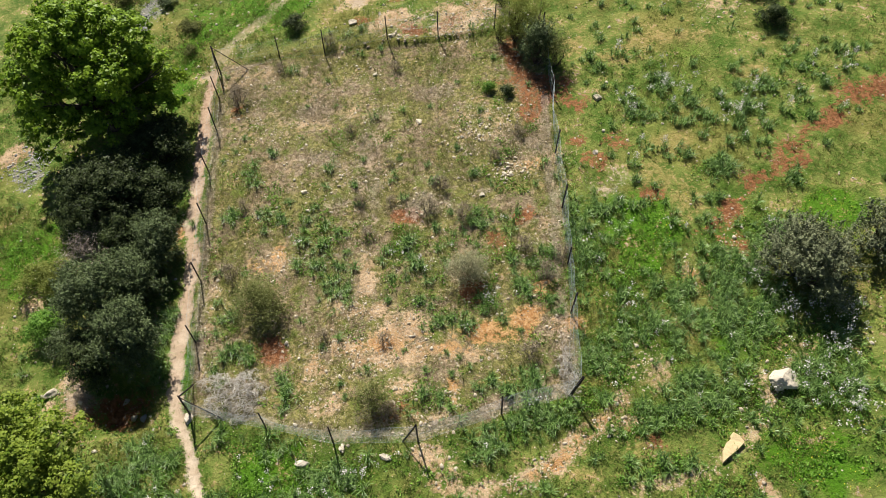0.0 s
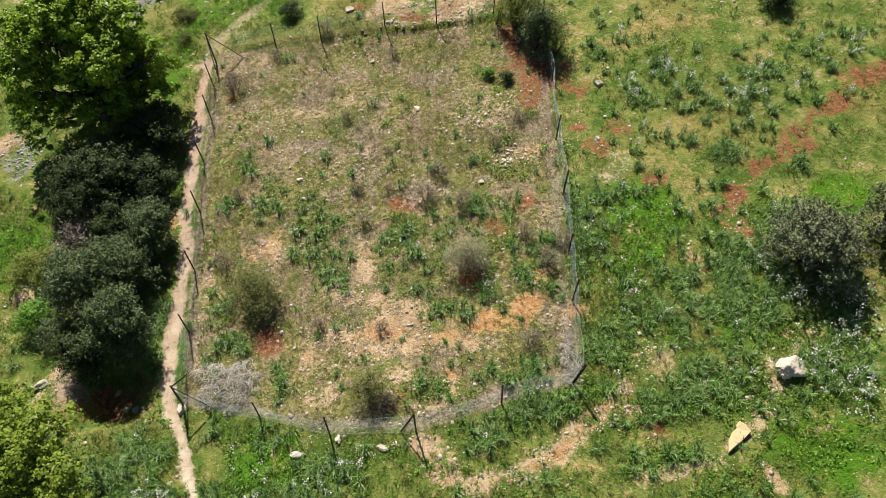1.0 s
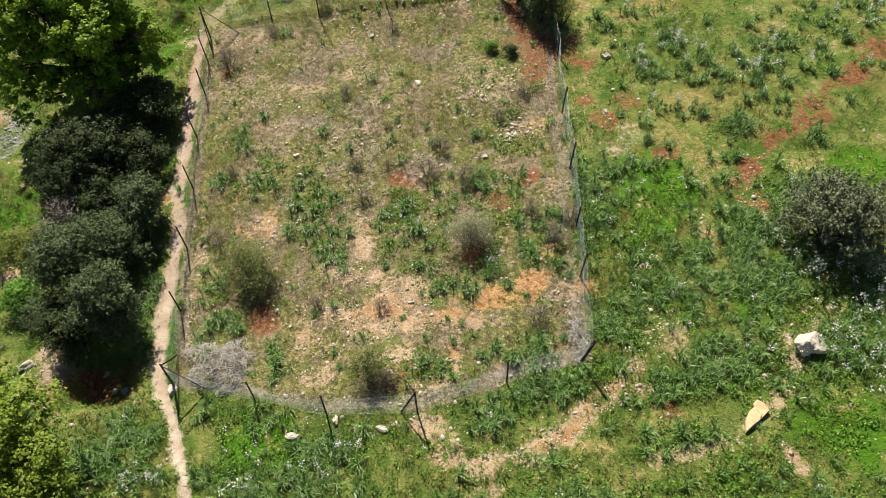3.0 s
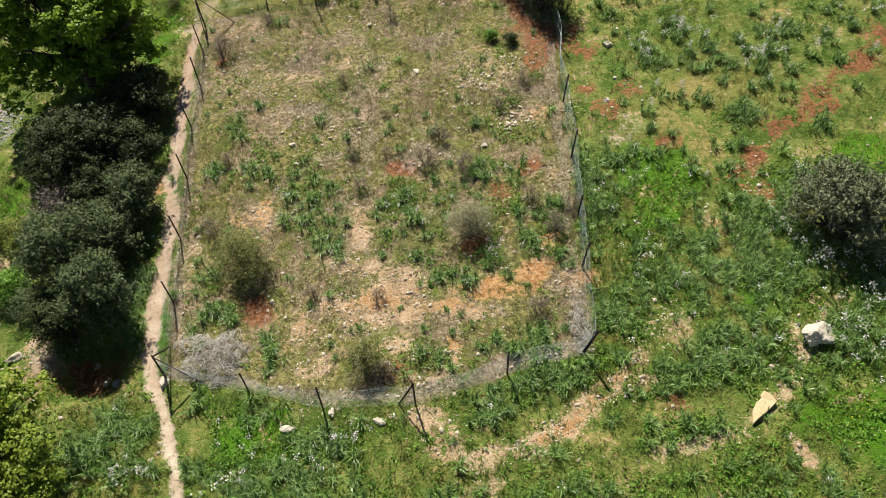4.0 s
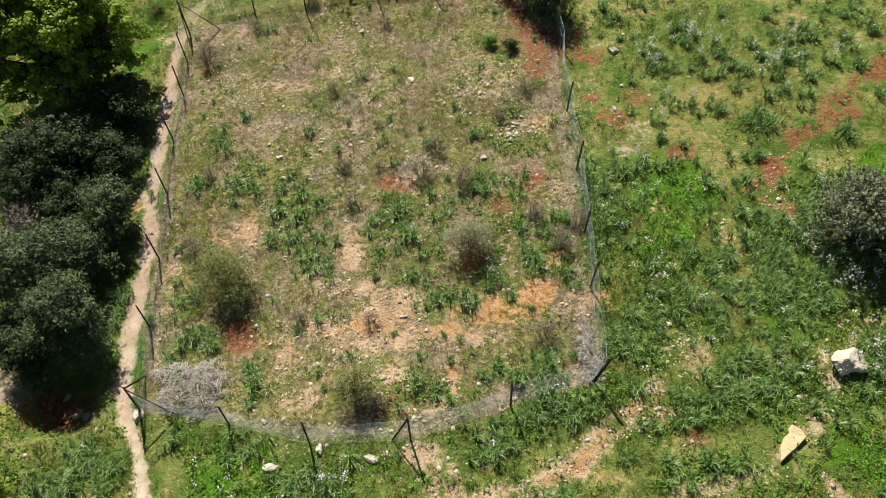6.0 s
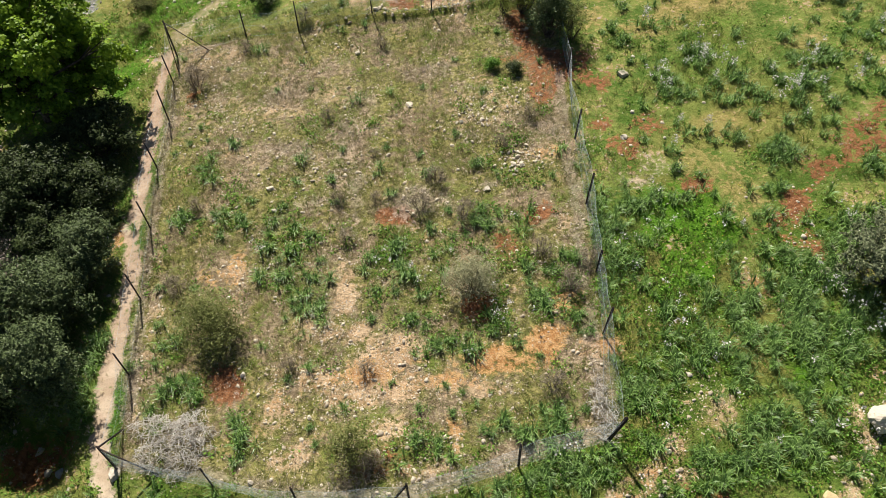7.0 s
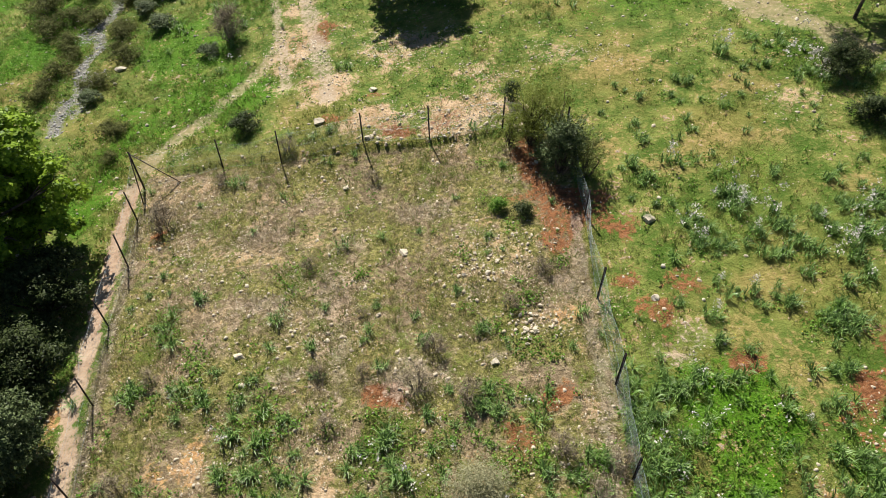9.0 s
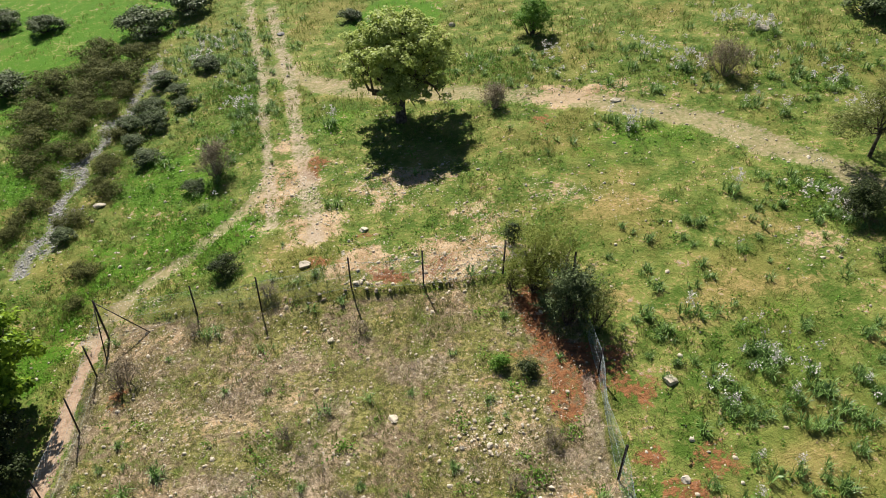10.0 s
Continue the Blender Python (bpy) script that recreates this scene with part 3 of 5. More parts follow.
blob("lush", 14.2, 39.7, 0.50, 0.55, 0.80)
blob("lush", 18.0, 37.1, 0.90, 0.75, 0.80)
blob("lush", 13.1, 31.3, 0.80, 0.60, 0.80)
blob("lush", 14.1, 31.5, 0.50, 0.60, 0.80)
blob("lush", 14.4, 30.7, 0.50, 0.60, 0.80)
blob("lush", 10.7, 29.6, 0.40, 0.35, 0.80)
blob("lush", 8.7, 38.5, 0.50, 0.60, 0.80)
blob("lush", 6.5, 46.1, 0.90, 0.65, 0.80)
blob("lush", 10.1, 46.2, 0.60, 0.70, 0.80)
blob("lush", -12.8, 51.2, 1.30, 1.70, 0.80)
blob("lush", -9.8, 44.8, 1.00, 1.05, 0.80)
blob("tan", 7.1, 11.4, 0.60, 0.70)
blob("tan", 8.9, 13.1, 0.40, 0.75)
blob("tan", 8.0, 10.8, 0.50, 0.55, 0.80)
blob("tan", 6.2, 8.9, 0.60, 0.30, 0.80)
blob("tan", 4.6, 8.1, 0.80, 0.30, 0.80)
blob("bare", 10.7, 10.8, 0.22, 0.80, 0.75)
blob("bare", 12.4, 12.1, 0.50, 0.22, 0.80)
blob("bare", 6.2, 9.8, 0.40, 0.22, 0.90)
blob("bare", 5.3, 9.4, 0.60, 0.22, 0.90)
blob("bare", 4.2, 8.9, 0.80, 0.22, 0.90)
blob("bare", 1.6, 7.7, 1.10, 0.22, 0.90)
blob("bare", 6.8, 7.7, 0.90, 0.22, 0.70)
blob("bare", 8.4, 8.0, 0.70, 0.22, 0.70)
blob("bare", 9.9, 9.5, 0.22, 0.45, 0.60)
blob("bare", -3.7, 13.1, 1.20, 0.80)
blob("bare", -1.9, 13.0, 1.80, 0.85)
blob("bare", -0.1, 12.7, 1.30, 0.55)
blob("bare", -4.8, 13.0, 0.60, 0.90, 0.90)
blob("bare", -3.0, 15.6, 0.40, 1.25, 0.90)
blob("straw", -6.2, 25.5, 1.60, 0.65, 0.80)
blob("straw", -3.5, 22.7, 0.60, 2.00, 0.90)
blob("straw", -2.9, 20.0, 0.30, 1.30, 0.90)
blob("straw", -5.4, 22.5, 0.80, 0.40, 0.80)
blob("straw", -0.6, 25.9, 1.00, 0.45, 0.80)
blob("straw", -9.6, 26.8, 1.00, 1.00, 0.70)
blob("straw", -4.4, 19.8, 0.50, 0.35, 0.80)
blob("straw", -1.0, 19.5, 0.50, 0.50)
blob("straw", 4.0, 22.2, 0.50, 0.75)
blob("straw", 4.6, 18.7, 0.30, 0.80)
blob("straw", 4.2, 17.5, 0.40, 0.35, 0.80)
blob("straw", 1.7, 19.9, 0.40, 0.22, 0.80)
blob("straw", 2.2, 22.3, 0.90, 0.35, 0.70)
blob("straw", -2.2, 27.5, 0.80, 0.50, 0.60)
blob("straw", -6.4, 15.8, 0.40, 0.40, 0.80)
blob("red", 6.9, 9.2, 0.22, 0.22, 0.80)
blob("red", 6.5, 20.1, 0.22, 0.45, 0.80)
blob("red", 5.5, 9.8, 0.30, 0.22, 0.60)
blob("red", 2.0, 17.2, 0.22, 0.55, 0.80)
blob("red", -1.9, 30.4, 0.9, 0.4, 0.6)
blob("red", 0.3, 30.6, 0.8, 0.5, 0.6)
blob("gravel", 0.2, 30.4, 1.6, 0.4, 0.3)
blob("bare", -13.8, 11.9, 0.6, 1.0)
blob("straw", -13.8, 11.9, 0.6, 0.9)
blob("red", -11.5, 11.5, 0.8, 0.9, 0.8)
blob("bare", -17.0, 15.9, 0.5, 0.5)
strip("rut", 0.3, (-12.8, 61.6), (-11.3, 55.1), (-9.9, 50.5), (-8.6, 44.1), (-7.3, 38.6), (-6.4, 34.2))
strip("rut", 0.36, (-11.3, 61.0), (-9.6, 54.6), (-7.9, 48.5), (-7.0, 43.7), (-6.1, 40.2), (-5.2, 36.4), (-4.4, 32.8))
blob("red", 17.8, 23.3, 0.90, 0.65)
blob("red", 16.2, 22.1, 0.70, 0.40)
blob("red", 14.1, 19.9, 0.90, 0.60)
blob("red", 12.5, 19.1, 0.60, 0.35, 0.95)
blob("red", 11.3, 17.9, 0.40, 0.45, 0.90)
blob("red", 9.6, 16.9, 0.30, 0.25, 0.80)
blob("red", 6.3, 20.8, 0.60, 0.40, 0.50)
blob("red", 7.7, 21.7, 0.30, 0.30, 0.70)
blob("gravel", -19.6, 23.9, 0.90, 1.00, 0.55)
blob("gravel", -20.4, 23.6, 0.80, 0.85, 0.50)
blob("bright", 7.4, 16.8, 1.3, 2.2)


def height(x, y):
    """The ground's height: a hillside that rises ahead and to the right, with hummocks, trodden ways and a stream bed."""
    x, y = np.asarray(x, float), np.asarray(y, float)
    z = 0.1308 * 130 * np.tanh(x / 130) + 0.0851 * 160 * np.tanh(y / 160)
    near = np.exp(-((np.hypot(x, y - 25) / 90) ** 4))
    z = z + near * ((vnoise(x, y, 4.5, 1) - 0.5) * 0.22 + (vnoise(x, y, 1.4, 2) - 0.5) * 0.10 + (vnoise(x, y, 0.5, 7) - 0.5) * 0.05)
    lip = np.clip((y - 29.42 - 0.25 * (vnoise(x, y, 1.5, 9) - 0.5)) / 0.2, 0, 1) * np.exp(-((y - 29.5) / 3.5) ** 2)
    z = z + 0.2 * lip * np.clip((x + 10.8) / 1.0, 0, 1) * np.clip((3.4 - x) / 1.5, 0, 1)
    ragged = 0.35 * (vnoise(x, y, 0.9, 14) - 0.5)
    z = z - 0.75 * np.exp(-(((x - -11.7) / 0.95 + ragged) ** 4) - ((y - 11.5) / 1.0 + ragged) ** 4)
    z = z + 0.30 * np.exp(-(((x - -13.8) / 0.6) ** 2) - ((y - 11.9) / 1.0) ** 2) + 0.35 * np.exp(-(((x - -17.0) / 0.5) ** 2) - ((y - 15.9) / 0.5) ** 2)
    z = z + (1 - near) * (vnoise(x, y, 60.0, 8) - 0.5) * 9.0
    return z - 0.06 * cover("path", x, y) - 0.05 * cover("track", x, y) - 0.14 * cover("gravel", x, y)


def ground_z(x, y):
    return float(height(np.array([x]), np.array([y]))[0])


# ---- mesh helpers ----
def np_mesh(name, verts, faces, material=None, smooth=False):
    """A mesh from arrays: all faces with the same number of corners."""
    verts, faces = np.asarray(verts, np.float32).reshape(-1, 3), np.asarray(faces, np.int32)
    k = faces.shape[1]
    me = bpy.data.meshes.new(name)
    me.vertices.add(len(verts))
    me.vertices.foreach_set("co", verts.ravel())
    me.loops.add(faces.size)
    me.loops.foreach_set("vertex_index", faces.ravel())
    me.polygons.add(len(faces))
    me.polygons.foreach_set("loop_start", np.arange(0, faces.size, k, dtype=np.int32))
    me.update(calc_edges=True)
    me.validate()
    if material:
        me.materials.append(material)
    if smooth:
        me.polygons.foreach_set("use_smooth", np.ones(len(faces), bool))
    return me


def join(pieces):
    """Several (verts, faces) as one."""
    vs, fs, n = [], [], 0
    for v, f in pieces:
        vs.append(np.asarray(v).reshape(-1, 3))
        fs.append(np.asarray(f) + n)
        n += len(vs[-1])
    return np.concatenate(vs), np.concatenate(fs)


def part(name, mesh, parent, label=""):
    ob = new(name, mesh)
    ob.parent = parent
    return tagged(ob, label) if label else ob


def thing(name, x, y, label, category, group="", sink=0.0, turn=0.0):
    ob = new(name)
    ob.empty_display_size = 0.2
    ob.matrix_world = pose(x, y, ground_z(x, y) - sink, 0, 0, turn)
    return tagged(ob, label, category, group)


def tube(points, radii, sides=6):
    """A tapered round bar along points, as quads."""
    pts, V, F = [Vector(p) for p in points], [], []
    for i, p in enumerate(pts):
        d = (pts[min(i + 1, len(pts) - 1)] - pts[max(i - 1, 0)]).normalized()
        u = d.cross(Vector((0.3, 1, 0.1)) if abs(d.z) > 0.9 else Vector((0, 0, 1))).normalized()
        w = d.cross(u)
        for s in range(sides):
            a = 2 * math.pi * s / sides
            V.append(p + (u * math.cos(a) + w * math.sin(a)) * radii[i])
    for i in range(len(pts) - 1):
        for s in range(sides):
            a, b = i * sides + s, i * sides + (s + 1) % sides
            F.append((a, b, b + sides, a + sides))
    top = len(V)
    V.append(pts[-1] + (pts[-1] - pts[-2]).normalized() * radii[-1])
    for s in range(0, sides - 1, 2):
        F.append(((len(pts) - 1) * sides + s, (len(pts) - 1) * sides + s + 1, (len(pts) - 1) * sides + (s + 2) % sides, top))
    return np.array([tuple(v) for v in V]), np.array(F)


def unit(rng, n):
    v = rng.normal(size=(n, 3))
    return v / np.linalg.norm(v, axis=1, keepdims=True)


def leaves(rng, centres, length, width, up=0.5, out=None):
    """A pointed leaf at each centre, turned at random but lying rather flat."""
    n = len(centres)
    normal = unit(rng, n) + np.array([0, 0, up])
    if out is not None:
        normal += out
    normal /= np.linalg.norm(normal, axis=1, keepdims=True)
    a = np.cross(normal, unit(rng, n))
    a /= np.linalg.norm(a, axis=1, keepdims=True)
    b = np.cross(normal, a)
    s = rng.uniform(0.6, 1.3, (n, 1))
    l, w = a * length * s * 0.5, b * width * s * 0.5
    bend = normal * length * s * 0.12
    V = np.stack([centres - l - bend, centres + w, centres + l - bend, centres - w], 1).reshape(-1, 3)
    return V, np.arange(4 * n).reshape(-1, 4)


def lobed_points(rng, n, lobes, clump, per, shoot=0.0):
    """Leaf places: domed sprays of `per` leaves on the skins of overlapping lobes, with gaps between the sprays. Also the way each leaf faces."""
    lobes = np.asarray(lobes)
    size = lobes[:, 3] * lobes[:, 4]
    k = max(1, n // per)
    pick = rng.choice(len(lobes), k, p=size / size.sum())
    d = unit(rng, k)
    d[:, 2] = np.where(d[:, 2] < -0.6, -d[:, 2], d[:, 2])
    r = np.where(rng.uniform(size=(k, 1)) < 0.15, rng.uniform(0.3, 0.8, (k, 1)), rng.uniform(0.8, 1.2, (k, 1)))
    c = lobes[pick, :3] + d * r * lobes[pick, 3:6]
    s = np.repeat(rng.uniform(0.55, 1.45, (k, 1)), per, 0)
    if shoot:
        way = d + np.array([0, 0, 0.7]) + rng.normal(size=(k, 3)) * 0.35
        way /= np.linalg.norm(way, axis=1, keepdims=True)
        along = rng.uniform(-0.4, 1.0, (k * per, 1))
        off = rng.normal(size=(k * per, 3)) * clump * (1.15 - along) * 0.5
        pts = np.repeat(c, per, 0) + np.repeat(way, per, 0) * along * shoot * s + off
        face = off / (np.linalg.norm(off, axis=1, keepdims=True) + 1e-6)
        return pts, np.repeat(d, per, 0) * 0.7 + face * 0.5
    e = unit(rng, k * per)
    e[:, 2] = np.where(rng.uniform(size=k * per) < 0.7, np.abs(e[:, 2]), e[:, 2])
    pts = np.repeat(c, per, 0) + e * np.sqrt(rng.uniform(0.1, 1.0, (k * per, 1))) * clump * 1.6 * s * np.array([1, 1, 0.75])
    return pts, np.repeat(d, per, 0) * 0.6 + e * 1.2


def make_lobes(rng, count, width, depth, low, high, size):
    """Lobes of a crown about the trunk, between two heights."""
    out = []
    for i in range(count):
        a = 2 * math.pi * (i + rng.uniform(-0.3, 0.3)) * 0.381966
        h = (i + 0.5) / count
        ring = math.sqrt(max(0.0, 1 - h ** 2.4)) * (rng.uniform(0.78, 1.0) if i % 3 else rng.uniform(0.2, 0.6))
        s = size * rng.uniform(0.65, 1.25)
        out.append((math.cos(a) * ring * (width - 0.5 * s), math.sin(a) * ring * (depth - 0.5 * s), low + (high - low - s * 0.6) * h + s * 0.1, s, s, s * 0.68))
    return out


def woody(rng, lobes, fork, radius, count, crooked=0.12):
    """Trunk, limbs to the lobes and boughs, as tapered bars."""
    pieces = [tube([(0, 0, -0.25), (rng.normal() * 0.06, rng.normal() * 0.06, fork * 0.5), (rng.normal() * 0.1, rng.normal() * 0.1, fork)], [radius * 1.35, radius, radius * 0.85], 8)]
    for lobe in list(lobes)[:count]:
        end = Vector(lobe[:3])
        start = Vector((0, 0, fork * rng.uniform(0.7, 1.0)))
        mid = start.lerp(end, 0.5) + Vector(rng.normal(size=3)) * crooked * (end - start).length - Vector((0, 0, 0.08))
        pieces.append(tube([start, mid, end], [radius * 0.5, radius * 0.33, radius * 0.1], 5))
        for _ in range(3):
            tip = end + Vector(unit(rng, 1)[0]) * lobe[3] * 0.85
            pieces.append(tube([mid.lerp(end, 0.6), end.lerp(tip, 0.5), tip], [radius * 0.16, radius * 0.1, radius * 0.03], 4))
    return join(pieces)


def tree(name, x, y, label, category, seed, width, depth, low, high, n, leaf, leaf_mat, size, fork, radius, lobes=18, clump=0.2, per=26, group="", up=0.9):
    """A broad tree or shrub: trunk with limbs, and a crown of single leaves in clumps."""
    rng = np.random.default_rng(seed)
    lo = make_lobes(rng, lobes, width, depth, low, high, size)
    ob = thing(name, x, y, label, category, group)
    part("trunk", np_mesh("trunk", *woody(rng, lo, fork, radius, lobes), BARK, True), ob)
    pts, out = lobed_points(rng, n, lo, clump, per)
    pts[:, 2] = np.maximum(pts[:, 2], 0.05)
    part("crown", np_mesh("crown", *leaves(rng, pts, leaf[0], leaf[1], up, out), leaf_mat), ob)
    return ob


def shrub(name, x, y, label, seed, width, high, n, leaf, leaf_mat, depth=None, lobes=14, clump=0.12, per=18, group="", category="shrub", up=0.7, shoot=0.0, wood=None):
    """A bush that leafs from the ground: stems and foliage."""
    rng = np.random.default_rng(seed)
    depth = depth or width
    lo = make_lobes(rng, lobes, width, depth, high * 0.18, high, min(width, depth) * 0.36)
    ob = thing(name, x, y, label, category, group)
    stems = []
    for lobe in lo:
        end, base = Vector(lobe[:3]), Vector((lobe[0] * 0.15, lobe[1] * 0.15, -0.1))
        mid = base.lerp(end, 0.55) + Vector(rng.normal(size=3)) * 0.06 * high
        stems.append(tube([base, mid, end], [0.018 * high + 0.008, 0.012 * high + 0.005, 0.006], 5))
        for _ in range(3):
            tip = end + Vector(unit(rng, 1)[0]) * lobe[3] * 0.95
            stems.append(tube([mid.lerp(end, 0.7), tip], [0.008, 0.003], 3))
    part("woody_base", np_mesh("woody_base", *join(stems), wood or BARK, True), ob)
    pts, out = lobed_points(rng, n, lo, clump, per, shoot)
    pts[:, 2] = np.maximum(pts[:, 2], 0.03)
    part("foliage", np_mesh("foliage", *leaves(rng, pts, leaf[0], leaf[1], up, out), leaf_mat), ob)
    return ob


def blades(rng, x, y, per, spread, high, width, lean):
    """Tufts of single pointed blades at the places given."""
    n = len(x) * per
    bx, by = np.repeat(x, per) + rng.normal(size=n) * spread, np.repeat(y, per) + rng.normal(size=n) * spread
    h = np.repeat(high * rng.uniform(0.6, 1.4, len(x)), per) * rng.uniform(0.5, 1.15, n)
    base = np.stack([bx, by, height(bx, by) - 0.01], 1)
    a, b = rng.uniform(0, 2 * math.pi, n), rng.uniform(0, 2 * math.pi, n)
    out = rng.uniform(0.1, 1.0, n) * lean * h
    side = np.stack([np.cos(a), np.sin(a), np.zeros(n)], 1) * (width * rng.uniform(0.6, 1.3, n))[:, None] * 0.5
    tip = base + np.stack([np.cos(b) * out, np.sin(b) * out, h], 1)
    V = np.stack([base - side, base + side, tip], 1).reshape(-1, 3)
    return V, np.arange(3 * n).reshape(-1, 3)


def scatter(rng, n, x0, x1, y0, y1, keep):
    """Places within a stretch of land, kept with the chance keep(x, y)."""
    x, y = rng.uniform(x0, x1, n), rng.uniform(y0, y1, n)
    ok = rng.uniform(size=n) < keep(x, y)
    return x[ok], y[ok]


def strap_leaves(rng, n, length, width, spread=0.13):
    """A clump of arching strap leaves from several crowns about the origin."""
    V, F = [], []
    crowns = rng.normal(size=(max(3, n // 12), 2)) * spread
    for i in range(n):
        at = crowns[i % len(crowns)]
        a = rng.uniform(0, 2 * math.pi)
        l, s = length * rng.uniform(0.5, 1.2), rng.uniform(0.15, 0.95) ** 1.3
        d, w = np.array([math.cos(a), math.sin(a), 0]), np.array([-math.sin(a), math.cos(a), 0]) * width * rng.uniform(0.35, 0.7)
        turn = np.array([d[1], -d[0], 0]) * l * rng.normal() * 0.12
        base = np.array([at[0], at[1], 0]) + d * rng.uniform(0.0, 0.04)
        mid = base + d * l * 0.42 * s + np.array([0, 0, l * (0.66 - 0.28 * s)])
        tip = base + d * l * (0.25 + 0.68 * s) + turn + np.array([0, 0, l * (0.88 - 0.80 * s) + 0.02])
        k = len(V)
        V += [base - w * 0.8, base + w * 0.8, mid - w, mid + w, tip]
        F += [(k, k + 1, k + 3), (k, k + 3, k + 2), (k + 2, k + 3, k + 4)]
    return np.array(V), np.array(F)


def flower_spike(rng, high, blossoms, size):
    """One branching flower stalk: (stalk), (blossoms)."""
    lean = rng.normal(size=2) * 0.08 * high
    top = np.array([lean[0], lean[1], high])
    stalk = [np.array([[-0.006, 0, 0], [0.006, 0, 0], top]), ]
    t = rng.uniform(0.55, 1.0, blossoms)[:, None]
    c = top * t + rng.normal(size=(blossoms, 3)) * np.array([0.09, 0.09, 0.05]) * (1.15 - t)* 1.6
    return np.concatenate(stalk), leaves(rng, c, size, size * 0.8, 0.6)


def stone_mesh(rng, name, size, material, flat=0.65, rings=4, around=9, rough=0.26):
    """A broken, uneven stone about the origin, its foot below ground."""
    bm = bmesh.new()
    bmesh.ops.create_icosphere(bm, subdivisions=rings, radius=1.0)
    cuts = [(Vector(unit(rng, 1)[0]), rng.uniform(0.5, 0.8)) for _ in range(around)]
    seed = Vector(rng.uniform(-50, 50, 3))
    for v in bm.verts:
        p = v.co.copy()
        for d, o in cuts:
            over = p.dot(d) - o
            if over > 0:
                p -= d * over * 0.97
        p *= 1 + rough * noise.noise(p * 1.7 + seed) + rough * 0.4 * noise.noise(p * 5.0 + seed)
        v.co = Vector((p.x * size[0], p.y * size[1], p.z * size[2] * flat))
    me = bpy.data.meshes.new(name)
    bm.to_mesh(me)
    bm.free()
    me.materials.append(material)
    return me


# ---- the ground ----
def spaced(a, fine0, fine1, b, step, coarse):
    """Rising coordinates, close between fine0 and fine1 and ever wider towards a and b."""
    mid = list(np.arange(fine0, fine1, step))
    up, down, s = [], [], step
    v = mid[-1]
    while v < b:
        s = min(s * 1.12, max(coarse, abs(v) * 0.2))
        v += s
        up.append(v)
    v, s = mid[0], step
    while v > a:
        s = min(s * 1.12, max(coarse, abs(v) * 0.2))
        v -= s
        down.append(v)
    return np.array(down[::-1] + mid + up)


gx, gy = spaced(-2600, -21.0, 20.0, 2600, 0.17, 0.7), spaced(-2600, 6.0, 46.0, 2600, 0.17, 0.7)
GX, GY = np.meshgrid(gx, gy)
PX, PY = GX.ravel(), GY.ravel()
cols = len(gx)
i0 = (np.arange(len(gy) - 1)[:, None] * cols + np.arange(cols - 1)[None, :]).ravel()
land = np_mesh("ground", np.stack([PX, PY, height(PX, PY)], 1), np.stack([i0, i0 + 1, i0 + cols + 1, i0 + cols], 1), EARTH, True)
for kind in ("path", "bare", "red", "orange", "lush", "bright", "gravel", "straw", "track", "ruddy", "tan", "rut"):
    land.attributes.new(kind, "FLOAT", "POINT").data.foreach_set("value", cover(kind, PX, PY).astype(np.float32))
land.attributes.new("dry", "FLOAT", "POINT").data.foreach_set("value", in_plot(PX, PY).astype(np.float32))
tagged(new("ground", land), "sloping spring meadow of green turf, stony soil and trodden paths", "ground", kind="structure")


# ---- the fence round the plot ----
fence = tagged(new("wire_fence"), "rusty iron post fence with sagging grey wire netting round a plot", "fence")
fence.matrix_world = pose(-9.16, 10.88, ground_z(-9.16, 10.88))
FOOT = Vector(fence.matrix_world.translation)


def angle_bar(a, b, width, thick):
    """An L-section iron bar from a to b."""
    a, b = Vector(a), Vector(b)
    d = (b - a).normalized()
    u = d.cross(Vector((0, 1, 0)) if abs(d.y) < 0.9 else Vector((1, 0, 0))).normalized()
    w = d.cross(u)
    outline = [(0, 0), (width, 0), (width, thick), (thick, thick), (thick, width), (0, width)]
    V = [tuple(p + u * (s - width / 2) + w * (t - width / 2)) for p in (a, b) for s, t in outline]
    F = [(i, (i + 1) % 6, 6 + (i + 1) % 6, 6 + i) for i in range(6)] + [(6, 7, 8, 9), (6, 9, 10, 11), (0, 3, 2, 1), (0, 5, 4, 3)]
    return np_mesh("bar", V, F, IRON)


def fence_post(x, y, high, lean_x=0.0, lean_y=0.0, width=0.055):
    """One post; returns its foot and its top."""
    foot = Vector((x, y, ground_z(x, y)))
    top = foot + Vector((lean_x, lean_y, high))
    part("post", angle_bar(foot - Vector((0, 0, 0.3)) - FOOT, top - FOOT, width, 0.012), fence, "dark rusty angle-iron post")
    return foot, top


def brace(top, x, y):
    foot = Vector((x, y, ground_z(x, y) - 0.15))
    part("brace", angle_bar(foot - FOOT, top - Vector((0, 0, 0.06)) - FOOT, 0.04, 0.01), fence, "slanting iron brace of a corner post")


